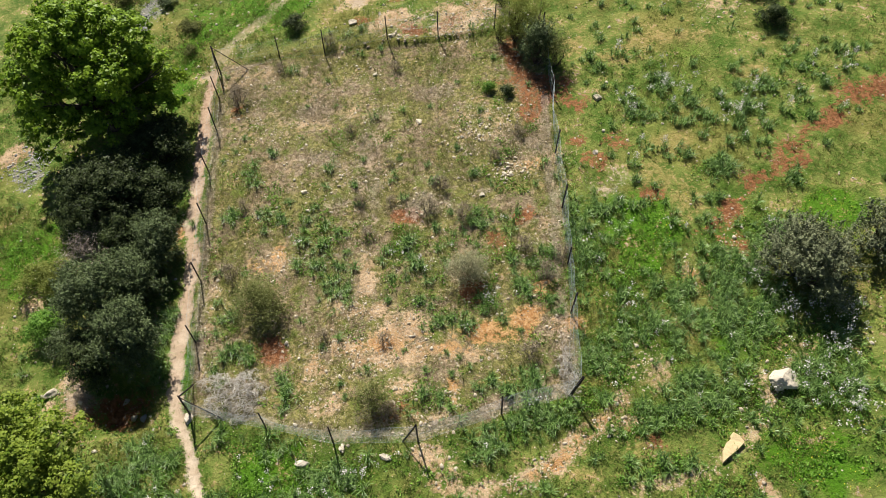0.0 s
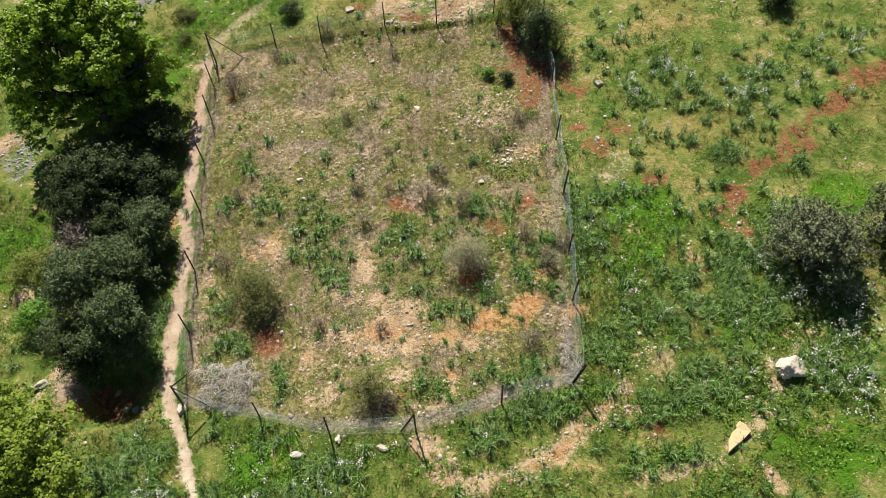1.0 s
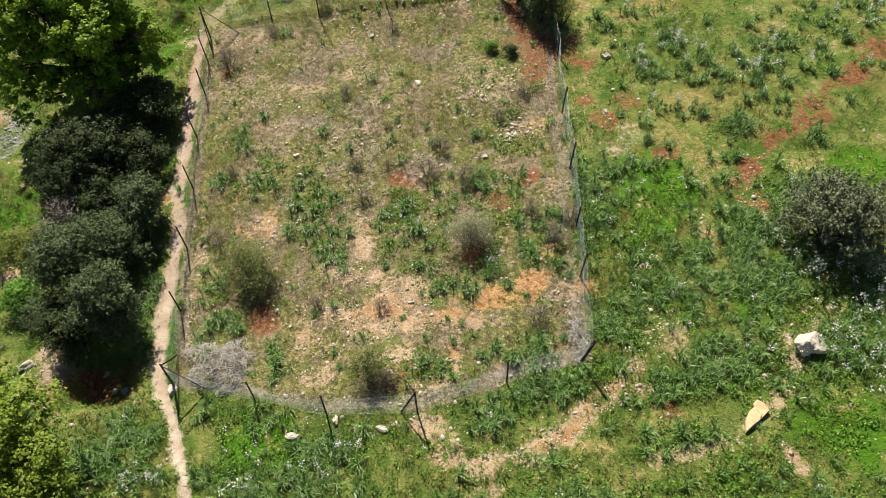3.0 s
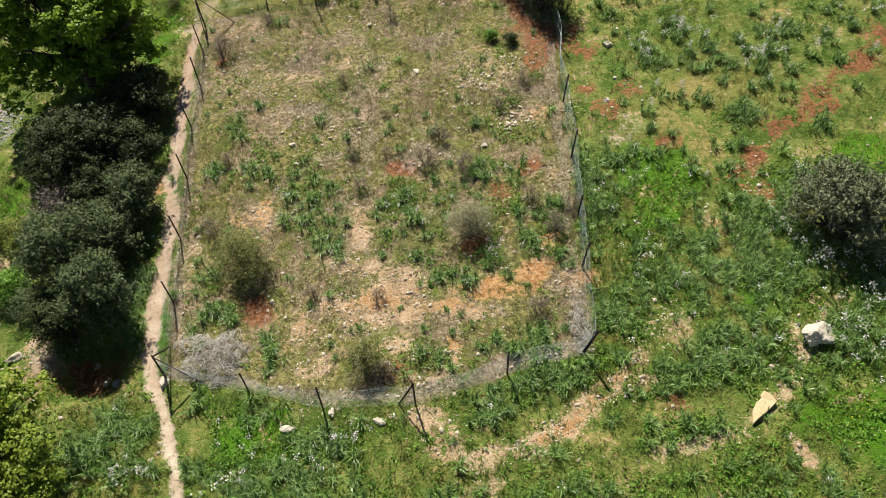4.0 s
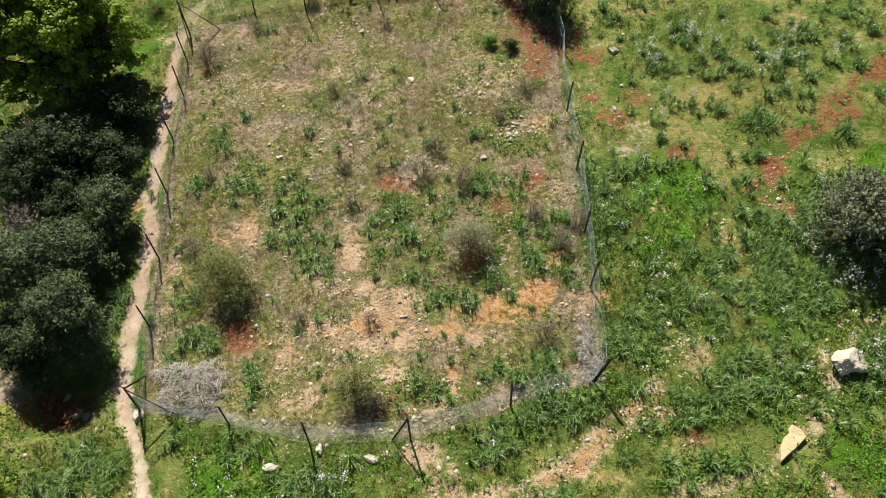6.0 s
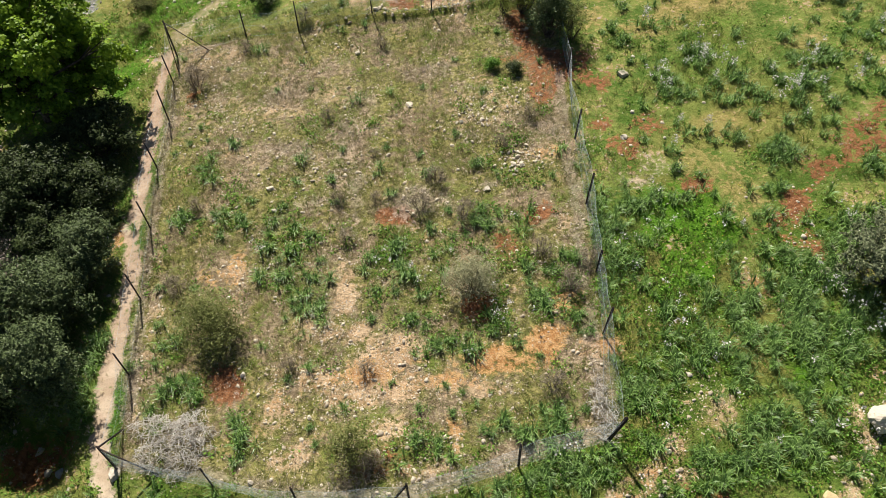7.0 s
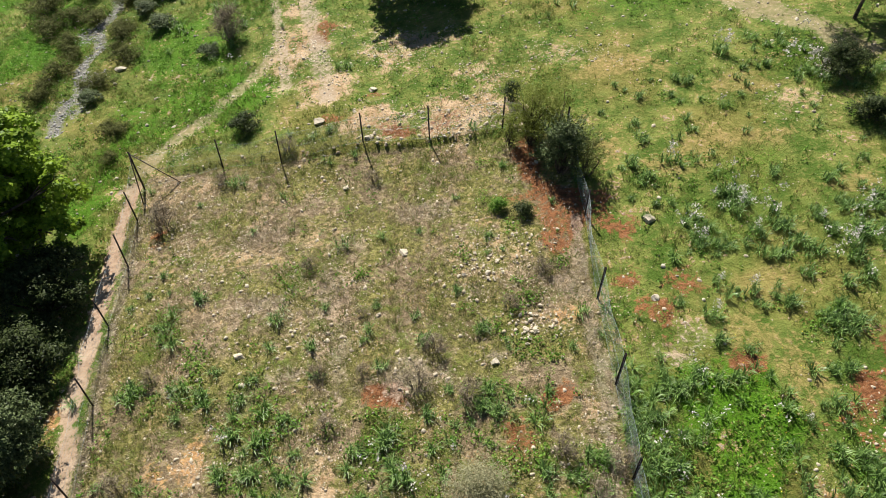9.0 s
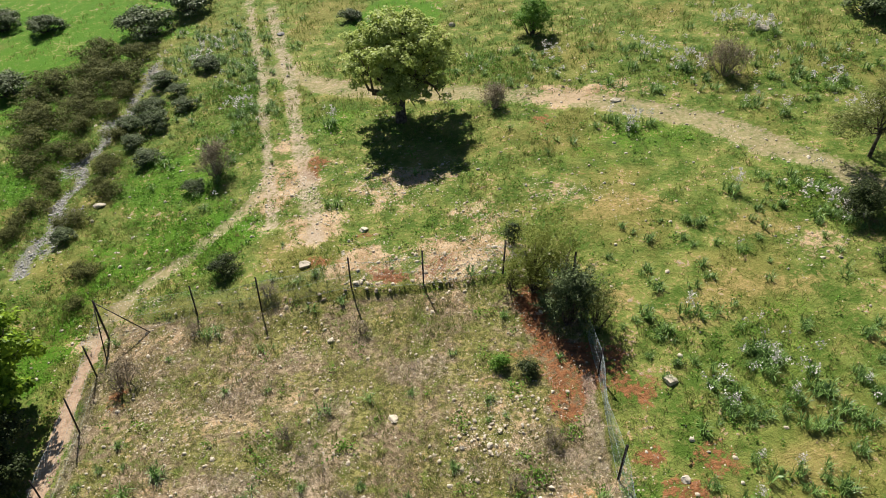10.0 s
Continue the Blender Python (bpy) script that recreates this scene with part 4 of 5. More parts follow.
POSTS = [
    fence_post(-9.16, 10.88, 1.52, width=0.075),
    fence_post(-6.22, 10.21, 1.25, -0.04),
    fence_post(-3.75, 9.53, 1.40, -0.03),
    fence_post(-0.83, 9.42, 1.45, -0.05),
    fence_post(2.00, 10.25, 1.35, -0.06),
    fence_post(4.25, 10.74, 1.45, 0.32, 0.0, 0.07),
    fence_post(4.65, 13.86, 1.36, 0.05),
    fence_post(4.75, 15.97, 1.05),
    fence_post(4.77, 18.58, 1.40, 0.03),
    fence_post(4.78, 21.60, 1.36, 0.04),
    fence_post(4.92, 25.00, 1.10),
    fence_post(4.78, 29.03, 1.25),
    fence_post(2.51, 29.75, 1.40, 0.02),
    fence_post(-0.23, 29.61, 1.48, -0.05),
    fence_post(-2.76, 29.70, 1.30, -0.05),
    fence_post(-5.91, 29.30, 1.50, -0.02),
    fence_post(-8.24, 29.45, 1.30, -0.05),
    fence_post(-11.20, 28.75, 1.75, -0.12, 0.0, 0.075),
    fence_post(-11.00, 27.05, 1.35, -0.10),
    fence_post(-10.70, 24.80, 1.50, -0.04),
    fence_post(-10.55, 22.20, 1.30, -0.10),
    fence_post(-10.15, 19.35, 1.35, -0.05),
    fence_post(-9.84, 16.50, 1.32, -0.06),
    fence_post(-9.51, 13.75, 1.28, -0.05),
]
brace(POSTS[0][1], -7.75, 10.62)
brace(POSTS[0][1], -9.30, 12.2)
brace(POSTS[3][1], -1.42, 9.48)
brace(POSTS[17][1], -9.7, 28.95)
brace(POSTS[17][1], -10.95, 27.75)


def netting(a, b, seed, high, sag):
    """Diamond wire netting between two posts, slack between them, with three line wires."""
    rng = np.random.default_rng(seed)
    (fa, ta), (fb, tb) = a, b
    length = (fb - fa).length
    side = Vector((-(fb - fa).y, (fb - fa).x, 0)).normalized()
    lean, sway = rng.normal() * 0.10, rng.uniform(0, 6)

    def at(s, h):
        t = min(max(s / length, 0.0), 1.0)
        low, top = fa.lerp(fb, t), ta.lerp(tb, t)
        low.z = ground_z(low.x, low.y) + 0.02
        p = low.lerp(top, min(h / high, 1.0) * 0.86)
        belly = math.sin(math.pi * t)
        p += side * (lean * belly + 0.05 * math.sin(s * 2.3 + sway) * belly) * h
        p.z -= sag * belly * (h / high)
        return p - FOOT

    pieces, pitch = [], 0.1
    for way in (1, -1):
        for k in range(int(-high / pitch), int((length + high) / pitch) + 1):
            s0 = k * pitch
            ends = []
            for h in (0.0, high):
                s = s0 + way * h
                if s < 0 or s > length:
                    h2 = (0 - s0) / way if s < 0 else (length - s0) / way
                    if not 0 <= h2 <= high:
                        ends = []
                        break
                    s, h = s0 + way * h2, h2
                ends.append((s, h))
            if len(ends) == 2 and abs(ends[1][1] - ends[0][1]) > 0.1:
                m = ((ends[0][0] + ends[1][0]) / 2, (ends[0][1] + ends[1][1]) / 2)
                pieces.append(tube([at(*ends[0]), at(*m), at(*ends[1])], [0.0014] * 3, 3))
    for h in (0.04, high * 0.5, high):
        pieces.append(tube([at(length * i / 6, h) for i in range(7)], [0.003] * 7, 4))
    part("wire_netting", np_mesh("wire_netting", *join(pieces), WIRE), fence, "slack grey diamond wire netting")


for i, a in enumerate(POSTS):
    south_or_east = i < 10
    netting(a, POSTS[(i + 1) % len(POSTS)], 40 + i, 1.15 if south_or_east else 1.0, 0.16 if south_or_east else 0.08)

# ---- trees and large shrubs ----
tree("oak_tree", -16.0, 25.7, "broad bright green oak beside the dry stream", "tree", 11, 3.7, 3.6, 1.1, 6.6, 56000, (0.17, 0.10), OAK, 1.0, 1.7, 0.2, lobes=46, clump=0.17, per=56)
tree("oak_sapling", -14.6, 26.8, "low bright green oak growing beside the larger one", "tree", 111, 1.5, 1.6, 1.0, 3.7, 12000, (0.15, 0.09), OAK, 0.6, 0.9, 0.08, lobes=14, clump=0.17, per=40)
tree("young_oak", -13.9, 7.9, "yellow-green young oak in fresh spring leaf", "tree", 12, 2.9, 2.7, 1.0, 4.2, 34000, (0.13, 0.075), SPRING, 0.8, 1.2, 0.12, lobes=26, clump=0.16, per=40)
tree("carob_tree", -1.35, 41.7, "round pale green carob standing alone in the meadow", "tree", 13, 2.9, 2.8, 1.7, 5.0, 46000, (0.14, 0.08), CAROB, 0.8, 1.5, 0.24, lobes=40, clump=0.18, per=56)
tree("olive_tree", 17.0, 34.3, "thin grey-green wild olive at the road's edge", "tree", 14, 1.6, 1.4, 0.8, 3.4, 14000, (0.10, 0.04), OLIVE, 0.6, 1.2, 0.07, lobes=11, clump=0.16, per=16)

shrub("wild_olive", 3.55, 28.9, "wispy olive-green wild olive shoots at the plot's corner", 21, 0.95, 2.2, 8000, (0.10, 0.026), WISP, depth=0.8, lobes=18, clump=0.1, per=34, up=0.5, shoot=0.85)
shrub("wild_olive", 4.4, 27.2, "dense dark wild olive bush beside the fence", 22, 0.7, 1.9, 8500, (0.10, 0.034), DUSK, depth=0.85, lobes=20, clump=0.13, per=30, up=0.6, shoot=0.5)
shrub("wild_olive", 2.75, 29.0, "fresh yellow-green wild olive shoots over red earth", 24, 0.45, 1.3, 1700, (0.09, 0.024), WISP, lobes=9, clump=0.09, per=26, up=0.5, shoot=0.6)
shrub("wild_olive", 5.2, 26.9, "thin grey-green wild olive shoots leaning over the fence", 23, 0.65, 1.5, 2600, (0.085, 0.024), OLIVE, lobes=10, clump=0.1, per=20, up=0.4, shoot=0.5)
shrub("wild_olive", 4.6, 29.4, "thin upright wild olive shoots behind the fence post", 25, 0.35, 1.9, 1100, (0.09, 0.024), WISP, lobes=7, clump=0.08, per=24, up=0.4, shoot=0.8, wood=TWIG)

BANK = "dark shrubs on the bank beside the footpath"
shrub("mastic_shrub", -14.2, 20.3, "dense dark green mastic in the oak's shade", 31, 2.4, 3.0, 32000, (0.10, 0.045), MASTIC, clump=0.17, per=46, depth=2.1, lobes=34, group=BANK)
shrub("mastic_shrub", -15.7, 20.3, "dark mastic shrub overhanging the bank", 32, 1.15, 1.9, 9000, (0.10, 0.045), MASTIC, clump=0.17, per=46, depth=1.5, group=BANK)
shrub("mastic_shrub", -13.0, 23.3, "dark mastic shrub in deep shade beside the path", 33, 1.6, 2.0, 16000, (0.10, 0.045), MASTIC, clump=0.17, per=46, depth=1.9, group=BANK)
shrub("mastic_shrub", -12.6, 20.6, "shaded dark mastic shrub beside the footpath", 34, 1.3, 1.8, 12000, (0.10, 0.045), MASTIC, clump=0.17, per=46, depth=1.3, group=BANK)
shrub("grey_shrub", -14.7, 17.9, "half bare purplish-grey shrub among the mastics", 35, 1.3, 1.7, 5000, (0.07, 0.02), DEADWOOD, lobes=14, group=BANK, shoot=0.35, wood=TWIG)
shrub("olive_shrub", -11.9, 18.0, "grey-green olive shrub at the path's edge", 36, 1.35, 1.9, 14000, (0.10, 0.036), DUSK, clump=0.16, per=30, depth=1.1, group=BANK, shoot=0.3)
shrub("olive_shrub", -13.3, 15.2, "large grey-green olive shrub on the bank", 37, 2.1, 2.9, 30000, (0.10, 0.036), DUSK, clump=0.16, per=30, depth=1.7, lobes=24, group=BANK, shoot=0.3)
shrub("olive_shrub", -12.0, 13.6, "dusky grey-green olive shrub above the path", 38, 1.5, 2.7, 18000, (0.10, 0.036), DUSK, clump=0.16, per=30, group=BANK, shoot=0.3)
shrub("olive_shrub", -12.3, 16.4, "dull green olive shrub between two larger ones", 39, 1.3, 1.8, 12000, (0.10, 0.036), DUSK, clump=0.16, per=30, group=BANK, shoot=0.3)
shrub("mastic_shrub", -13.3, 18.6, "dark mastic shrub wedged among the bank shrubs", 131, 1.2, 2.0, 9000, (0.10, 0.045), MASTIC, clump=0.17, per=46, group=BANK)
shrub("mastic_shrub", -13.4, 12.9, "dark mastic shrub hanging over the eroded bank", 133, 1.0, 1.7, 7000, (0.10, 0.045), MASTIC, clump=0.17, per=46, group=BANK)
shrub("low_bush", -15.9, 14.7, "small fresh green bush on the lower slope", 40, 0.8, 0.9, 5000, (0.08, 0.05), HERB)
# added bush: its dark leaves stand in for a dark cavity and grey rock
shrub("low_bush", -15.0, 14.0, "added dark bush in place of a dark cavity and grey rock", 41, 0.8, 0.7, 4000, (0.07, 0.03), DUSK)
shrub("low_bush", -16.6, 17.0, "light green bush at the foot of the mastics", 42, 1.1, 0.9, 6000, (0.08, 0.045), WISP, clump=0.14, per=30)

shrub("sage_shrub", 12.9, 14.8, "round silvery grey-green shrub in the flowering meadow", 43, 1.7, 2.1, 24000, (0.11, 0.036), SAGE, lobes=34, shoot=0.34, per=44, clump=0.13)
shrub("sage_shrub", 15.9, 15.9, "dark grey-green shrub at the meadow's edge", 44, 1.2, 1.7, 11000, (0.11, 0.036), SAGE, lobes=20, shoot=0.32, per=44, clump=0.13)
shrub("dark_bush", 15.1, 28.2, "dark green bush on the open meadow", 45, 0.65, 0.8, 4200, (0.085, 0.04), MASTIC, clump=0.14, per=36)

shrub("olive_sapling", -7.1, 14.95, "bushy green olive sapling in a red earth pit", 46, 1.15, 1.25, 10500, (0.075, 0.024), OLIVE, depth=0.95, lobes=18, clump=0.14, per=9, up=1.0, shoot=0.5, wood=TWIG)
shrub("olive_sapling", 0.95, 15.75, "thin grey olive sapling in the plot", 47, 0.8, 1.0, 5200, (0.08, 0.02), SILVER, depth=0.65, clump=0.16, per=8, up=1.0, shoot=0.5, wood=TWIG)
shrub("olive_sapling", -2.55, 10.95, "straggling olive sapling near the fence", 48, 0.6, 1.1, 2600, (0.08, 0.022), OLIVE, clump=0.13, per=8, up=1.0, shoot=0.5, wood=TWIG)
shrub("low_bush", 2.10, 25.75, "small bright green bush on stony soil", 50, 0.25, 0.4, 1300, (0.06, 0.03), HERB)
shrub("low_bush", 2.90, 25.45, "small deep green bush beside red earth", 51, 0.3, 0.42, 1700, (0.06, 0.03), MASTIC)
shrub("dark_bush", 2.95, 31.3, "small blackish bush behind the fence", 52, 0.4, 0.8, 2600, (0.06, 0.03), MASTIC)
shrub("low_bush", -7.7, 31.5, "round dark green bush beside the path", 53, 0.6, 0.7, 4000, (0.06, 0.03), MASTIC)
shrub("flowering_bush", 5.8, 49.8, "bright green bush over dark lower branches", 54, 1.1, 1.9, 9000, (0.09, 0.05), HERB)
shrub("grey_shrub", 14.1, 42.4, "dark purplish half bare shrub by the road", 55, 1.0, 1.5, 6000, (0.08, 0.025), TWIG, shoot=0.35, wood=TWIG)
shrub("grey_shrub", 3.1, 41.8, "small dark shrub near the carob", 56, 0.6, 1.1, 3500, (0.08, 0.025), TWIG, shoot=0.35, wood=TWIG)
shrub("grey_shrub", -9.7, 38.7, "dark upright half bare shrub on the slope", 57, 0.75, 1.5, 5000, (0.08, 0.025), TWIG, shoot=0.35, wood=TWIG)
shrub("dark_bush", 15.0, 31.0, "dark bush under the wild olive", 58, 1.0, 1.1, 8000, (0.075, 0.03), MASTIC)

far = shrub("dark_bush", -14.2, 43.9, "dark green bush on the slope by the stream", 60, 0.85, 0.85, 5200, (0.10, 0.042), DUSK, lobes=20, clump=0.14, per=40)
for k, (x, y, s) in enumerate(((-10.5, 37.7, 0.6), (-13.5, 40.5, 0.8), (-5.0, 55.6, 0.9), (-27.5, 61.0, 1.5), (-31.6, 63.0, 1.8), (-19.0, 57.6, 2.2), (-25.3, 50.6, 1.7), (-17.0, 61.0, 2.2), (23.0, 46.6, 1.7), (-14.9, 45.6, 1.0), (-13.1, 45.7, 0.8), (-13.0, 50.5, 0.9), (-14.8, 42.3, 0.7), (-34.5, 55.0, 2.0), (-15.6, 44.2, 0.8), (-15.2, 49.0, 1.0), (-14.0, 47.6, 0.7), (-15.4, 35.0, 0.6))):
    copy_thing(far, pose(x, y, ground_z(x, y), 0, 0, 67 * k) @ Matrix.Diagonal((s, s, s * 0.85, 1)))

cushion = shrub("thorny_cushion", -19.0, 46.5, "low olive-brown thorny cushion shrub beside the stream", 61, 1.15, 0.72, 4200, (0.08, 0.035), THORN, lobes=16, clump=0.12, per=30, group="thorny cushions along the stream")
rng = np.random.default_rng(62)
for x, y, s in ((-21.9, 50.6, 1.5), (-20.6, 52.2, 1.3), (-18.1, 50.4, 1.4), (-19.6, 49.0, 1.2), (-20.6, 43.6, 1.2), (-18.3, 40.2, 0.8), (-17.8, 37.3, 0.8), (-14.7, 38.1, 0.7), (-18.6, 42.6, 0.8), (-22.1, 47.0, 1.1), (-21.0, 54.4, 1.6), (-17.9, 35.5, 0.7), (-20.8, 45.6, 1.2), (-18.2, 53.6, 1.2), (-22.6, 49.0, 1.2), (-19.8, 47.9, 1.0), (-18.6, 44.8, 0.9), (-15.7, 40.9, 0.6), (-16.0, 43.5, 0.7), (-15.4, 38.9, 0.5), (-17.6, 46.4, 0.8), (-17.5, 42.2, 0.7), (-17.7, 39.0, 0.7), (-15.9, 36.0, 0.5), (-17.6, 48.6, 0.9), (-15.6, 46.3, 0.7), (-19.6, 41.4, 0.9), (-19.3, 51.4, 1.1), (-13.8, 32.6, 0.5), (-18.0, 36.2, 0.6), (-13.3, 32.4, 0.5), (-13.2, 30.7, 0.45), (-15.3, 36.3, 0.6), (-15.4, 40.2, 0.7)):
    copy_thing(cushion, pose(x, y, ground_z(x, y), 0, 0, rng.uniform(0, 360)) @ Matrix.Diagonal((s, s * rng.uniform(0.8, 1.2), s, 1)))

# small leafless bushes of the plot
dead = shrub("dry_bush", -8.6, 20.0, "small leafless brown bush on stony ground", 63, 0.3, 0.5, 700, (0.11, 0.008), TWIG, lobes=7, clump=0.1, group="dry bushes in the plot", up=0.0, wood=TWIG)
for x, y, s in ((-4.2, 23.8, 1.0), (-2.2, 19.7, 0.8), (-3.5, 19.8, 0.9), (-0.1, 20.3, 1.3), (-0.6, 19.1, 1.6), (-2.2, 13.3, 1.0), (-4.5, 13.6, 0.9), (3.2, 16.8, 1.4), (3.9, 15.5, 1.5), (-8.1, 28.5, 1.0), (4.6, 16.4, 1.2), (0.8, 18.6, 1.5), (-8.6, 16.6, 1.6), (-9.9, 26.5, 2.0), (-3.1, 18.1, 1.1), (-2.3, 27.8, 1.0), (-2.3, 21.7, 0.7), (-5.7, 29.8, 1.2), (3.1, 12.4, 1.3), (-10.2, 27.2, 1.1), (-1.9, 10.6, 1.2), (2.2, 21.6, 1.0), (3.3, 22.9, 1.1)):
    copy_thing(dead, pose(x, y, ground_z(x, y), 0, 0, rng.uniform(0, 360)) @ Matrix.Diagonal((s, s, s, 1)))


# ---- brushwood and dead stalks ----
def brush_pile(name, x, y, label, seed, rx, ry, high, n, material, longest):
    rng = np.random.default_rng(seed)
    ob = thing(name, x, y, label, "brushwood")
    pieces = []
    for _ in range(n):
        a, r = rng.uniform(0, 2 * math.pi), math.sqrt(rng.uniform(0, 1))
        h = high * (1 - r * r) * rng.uniform(0.2, 1.0) + 0.03
        ragged = 0.45 + 1.0 * float(vnoise(math.cos(a) * 2 + seed, math.sin(a) * 2, 0.7, 5))
        c = Vector((math.cos(a) * r * rx * ragged, math.sin(a) * r * ry * ragged, h))
        d = Vector(unit(rng, 1)[0])
        d.z *= 0.35
        d *= rng.uniform(0.3, 1.0) * longest
        pieces.append(tube([c - d, c + Vector((0, 0, rng.uniform(0.0, 0.06))), c + d], [0.008, 0.007, 0.004], 3))
    part("brushwood", np_mesh("brushwood", *join(pieces), material), ob)
    return ob


brush_pile("brush_pile", -7.4, 11.55, "heap of grey dead brushwood against the fence", 70, 1.3, 0.95, 0.5, 1200, BLEACHED, 0.24)
brush_pile("brush_pile", 4.35, 11.7, "bleached dead stalks caught in the corner netting", 71, 0.35, 1.0, 0.25, 260, BLEACHED, 0.2)
brush_pile("brush_pile", -2.2, 10.35, "dark dead branches below the sapling", 72, 0.7, 0.45, 0.3, 220, TWIG, 0.3)


# ---- asphodels ----
def asphodel(x, y, label, seed, length, n, spikes):
    """One plant: its rosette, and flower stalks where it has them."""
    rng = np.random.default_rng(seed)
    ob = thing("asphodel", x, y, label, "plant", "asphodels on the meadow")
    part("leaf_rosette", np_mesh("leaf_rosette", *strap_leaves(rng, n, length, 0.02), STRAP), ob)
    for k in range(spikes):
        stem, bloom = flower_spike(rng, rng.uniform(0.55, 0.85), 26, 0.05)
        off = np.append(rng.normal(size=2) * 0.1, 0)
        f = part("flower_stalk", np_mesh("flower_stalk", stem + off, [(0, 1, 2)], STRAP), ob)
        part("blossom_head", np_mesh("blossom_head", bloom[0] + off, bloom[1], PETAL), f, "pale pinkish-white blossoms")["kind"] = "stuff"
    return ob


KINDS = [
    asphodel(7.4, 28.3, "wide asphodel rosette of grey-green strap leaves", 80, 0.38, 85, 0),
    asphodel(9.1, 28.4, "loose asphodel rosette of arching strap leaves", 81, 0.34, 60, 0),
    asphodel(8.1, 23.2, "flowering asphodel with pale blossoms over strap leaves", 82, 0.38, 80, 3),
    asphodel(7.2, 26.4, "double asphodel clump of dark strap leaves", 83, 0.42, 110, 0),
    asphodel(13.3, 24.0, "flowering asphodel clump in thick grass", 84, 0.42, 95, 5),
]
rng = np.random.default_rng(85)


def plants(choice, size, *places):
    for x, y in places:
        s = size * rng.uniform(0.8, 1.25)
        copy_thing(KINDS[int(rng.choice(choice))], pose(x, y, ground_z(x, y), 0, 0, rng.uniform(0, 360)) @ Matrix.Diagonal((s, s, s, 1)))


def clumps(choice, *places):
    """Plants at the places and sizes given."""
    for x, y, size in places:
        plants(choice, size * 0.95, (x, y))


clumps([0, 1, 3], (-7.7, 22.9, 1.2), (-8.7, 21.8, 0.9), (-9.2, 24.1, 0.6), (-10.0, 22.8, 0.7), (-9.5, 23.3, 0.6), (-6.7, 20.0, 0.8), (-6.9, 19.4, 1), (-7.9, 19.6, 0.9), (-9.0, 19.7, 0.9), (-5.0, 21.8, 1))
clumps([0, 1, 3], (-5.2, 20.8, 0.9), (-3.5, 22.1, 0.7), (-3.8, 20.7, 0.7), (-2.0, 21.1, 1), (-1.6, 19.9, 1), (-2.2, 20.7, 0.7), (-0.4, 20.6, 1.1), (1.3, 20.8, 1), (3.9, 19.9, 0.9), (4.6, 20.3, 0.7))
clumps([0, 1, 3], (-1.9, 22.0, 0.5), (-0.7, 21.6, 0.7), (0.6, 22.3, 0.7), (-0.6, 25.0, 0.5), (1.7, 24.5, 0.6), (1.4, 18.8, 1), (1.2, 18.3, 0.9), (1.6, 18.1, 0.9), (2.5, 18.4, 0.8), (3.0, 18.6, 0.7))
clumps([0, 1, 3], (-3.5, 19.7, 0.7), (-5.0, 18.8, 1), (-5.7, 19.1, 1), (-4.3, 18.3, 0.9), (-4.9, 17.7, 1.1), (-5.8, 18.0, 1), (-5.1, 16.9, 1.1), (-5.9, 16.9, 0.9), (-4.3, 16.2, 1.1), (-3.9, 15.7, 1))
clumps([0, 1, 3], (-4.2, 16.7, 0.9), (-4.5, 15.7, 0.9), (-3.9, 17.3, 0.7), (-7.5, 18.7, 0.8), (-9.2, 16.7, 0.8), (-8.1, 16.6, 0.7), (-8.9, 15.3, 0.8), (-8.3, 14.8, 1), (-9.5, 14.0, 0.8), (-7.9, 13.3, 1.1))
clumps([0, 1, 3], (-8.3, 13.1, 0.9), (-7.3, 12.9, 0.9), (-8.6, 12.6, 0.7), (-5.9, 12.0, 1), (-5.6, 11.4, 1.2), (-5.7, 11.0, 1), (-1.4, 17.6, 1.1), (-1.1, 17.0, 1), (-2.0, 17.3, 0.8), (-0.9, 16.4, 1))
clumps([0, 1, 3], (-0.5, 15.8, 1), (-0.0, 16.5, 0.9), (-1.4, 15.9, 0.8), (-2.0, 16.0, 0.9), (-2.1, 15.0, 0.7), (-0.9, 14.9, 0.8), (-0.5, 14.6, 0.8), (-0.1, 13.9, 1), (0.3, 14.0, 0.9), (0.9, 13.6, 1.1))
clumps([0, 1, 3], (0.8, 14.1, 0.9), (1.5, 14.9, 1), (1.9, 14.4, 0.9), (2.9, 15.3, 1), (3.2, 14.9, 1.1), (2.8, 15.8, 0.9), (3.6, 16.2, 1), (4.0, 15.8, 1), (3.8, 16.7, 0.8), (2.7, 16.3, 0.9))
clumps([0, 1, 3], (4.0, 14.5, 0.9), (4.3, 14.0, 0.9), (1.4, 17.2, 0.7), (2.2, 13.8, 0.7), (2.8, 13.3, 0.5), (0.1, 12.6, 0.55), (0.6, 12.4, 0.5), (-1.4, 12.8, 0.55), (0.9, 12.1, 0.5), (1.4, 12.4, 0.5))
clumps([0, 1, 3], (-0.6, 12.0, 0.6), (-0.7, 11.1, 1), (-0.1, 11.0, 0.8), (0.3, 11.8, 0.7), (1.2, 11.3, 0.8), (1.7, 11.5, 0.9), (2.2, 11.0, 0.9), (2.7, 11.7, 0.8), (3.2, 11.7, 0.9), (3.5, 10.9, 1))
clumps([0, 1, 3], (2.8, 10.7, 1), (3.9, 11.7, 0.7), (-2.8, 12.2, 0.6), (-3.7, 11.7, 0.6), (-3.5, 11.2, 0.6), (-4.5, 13.2, 0.5), (2.1, 20.1, 0.5), (2.7, 21.1, 0.4), (0.3, 18.9, 0.8), (-0.3, 18.2, 0.9))
clumps([0, 1, 3], (0.8, 17.9, 0.8))
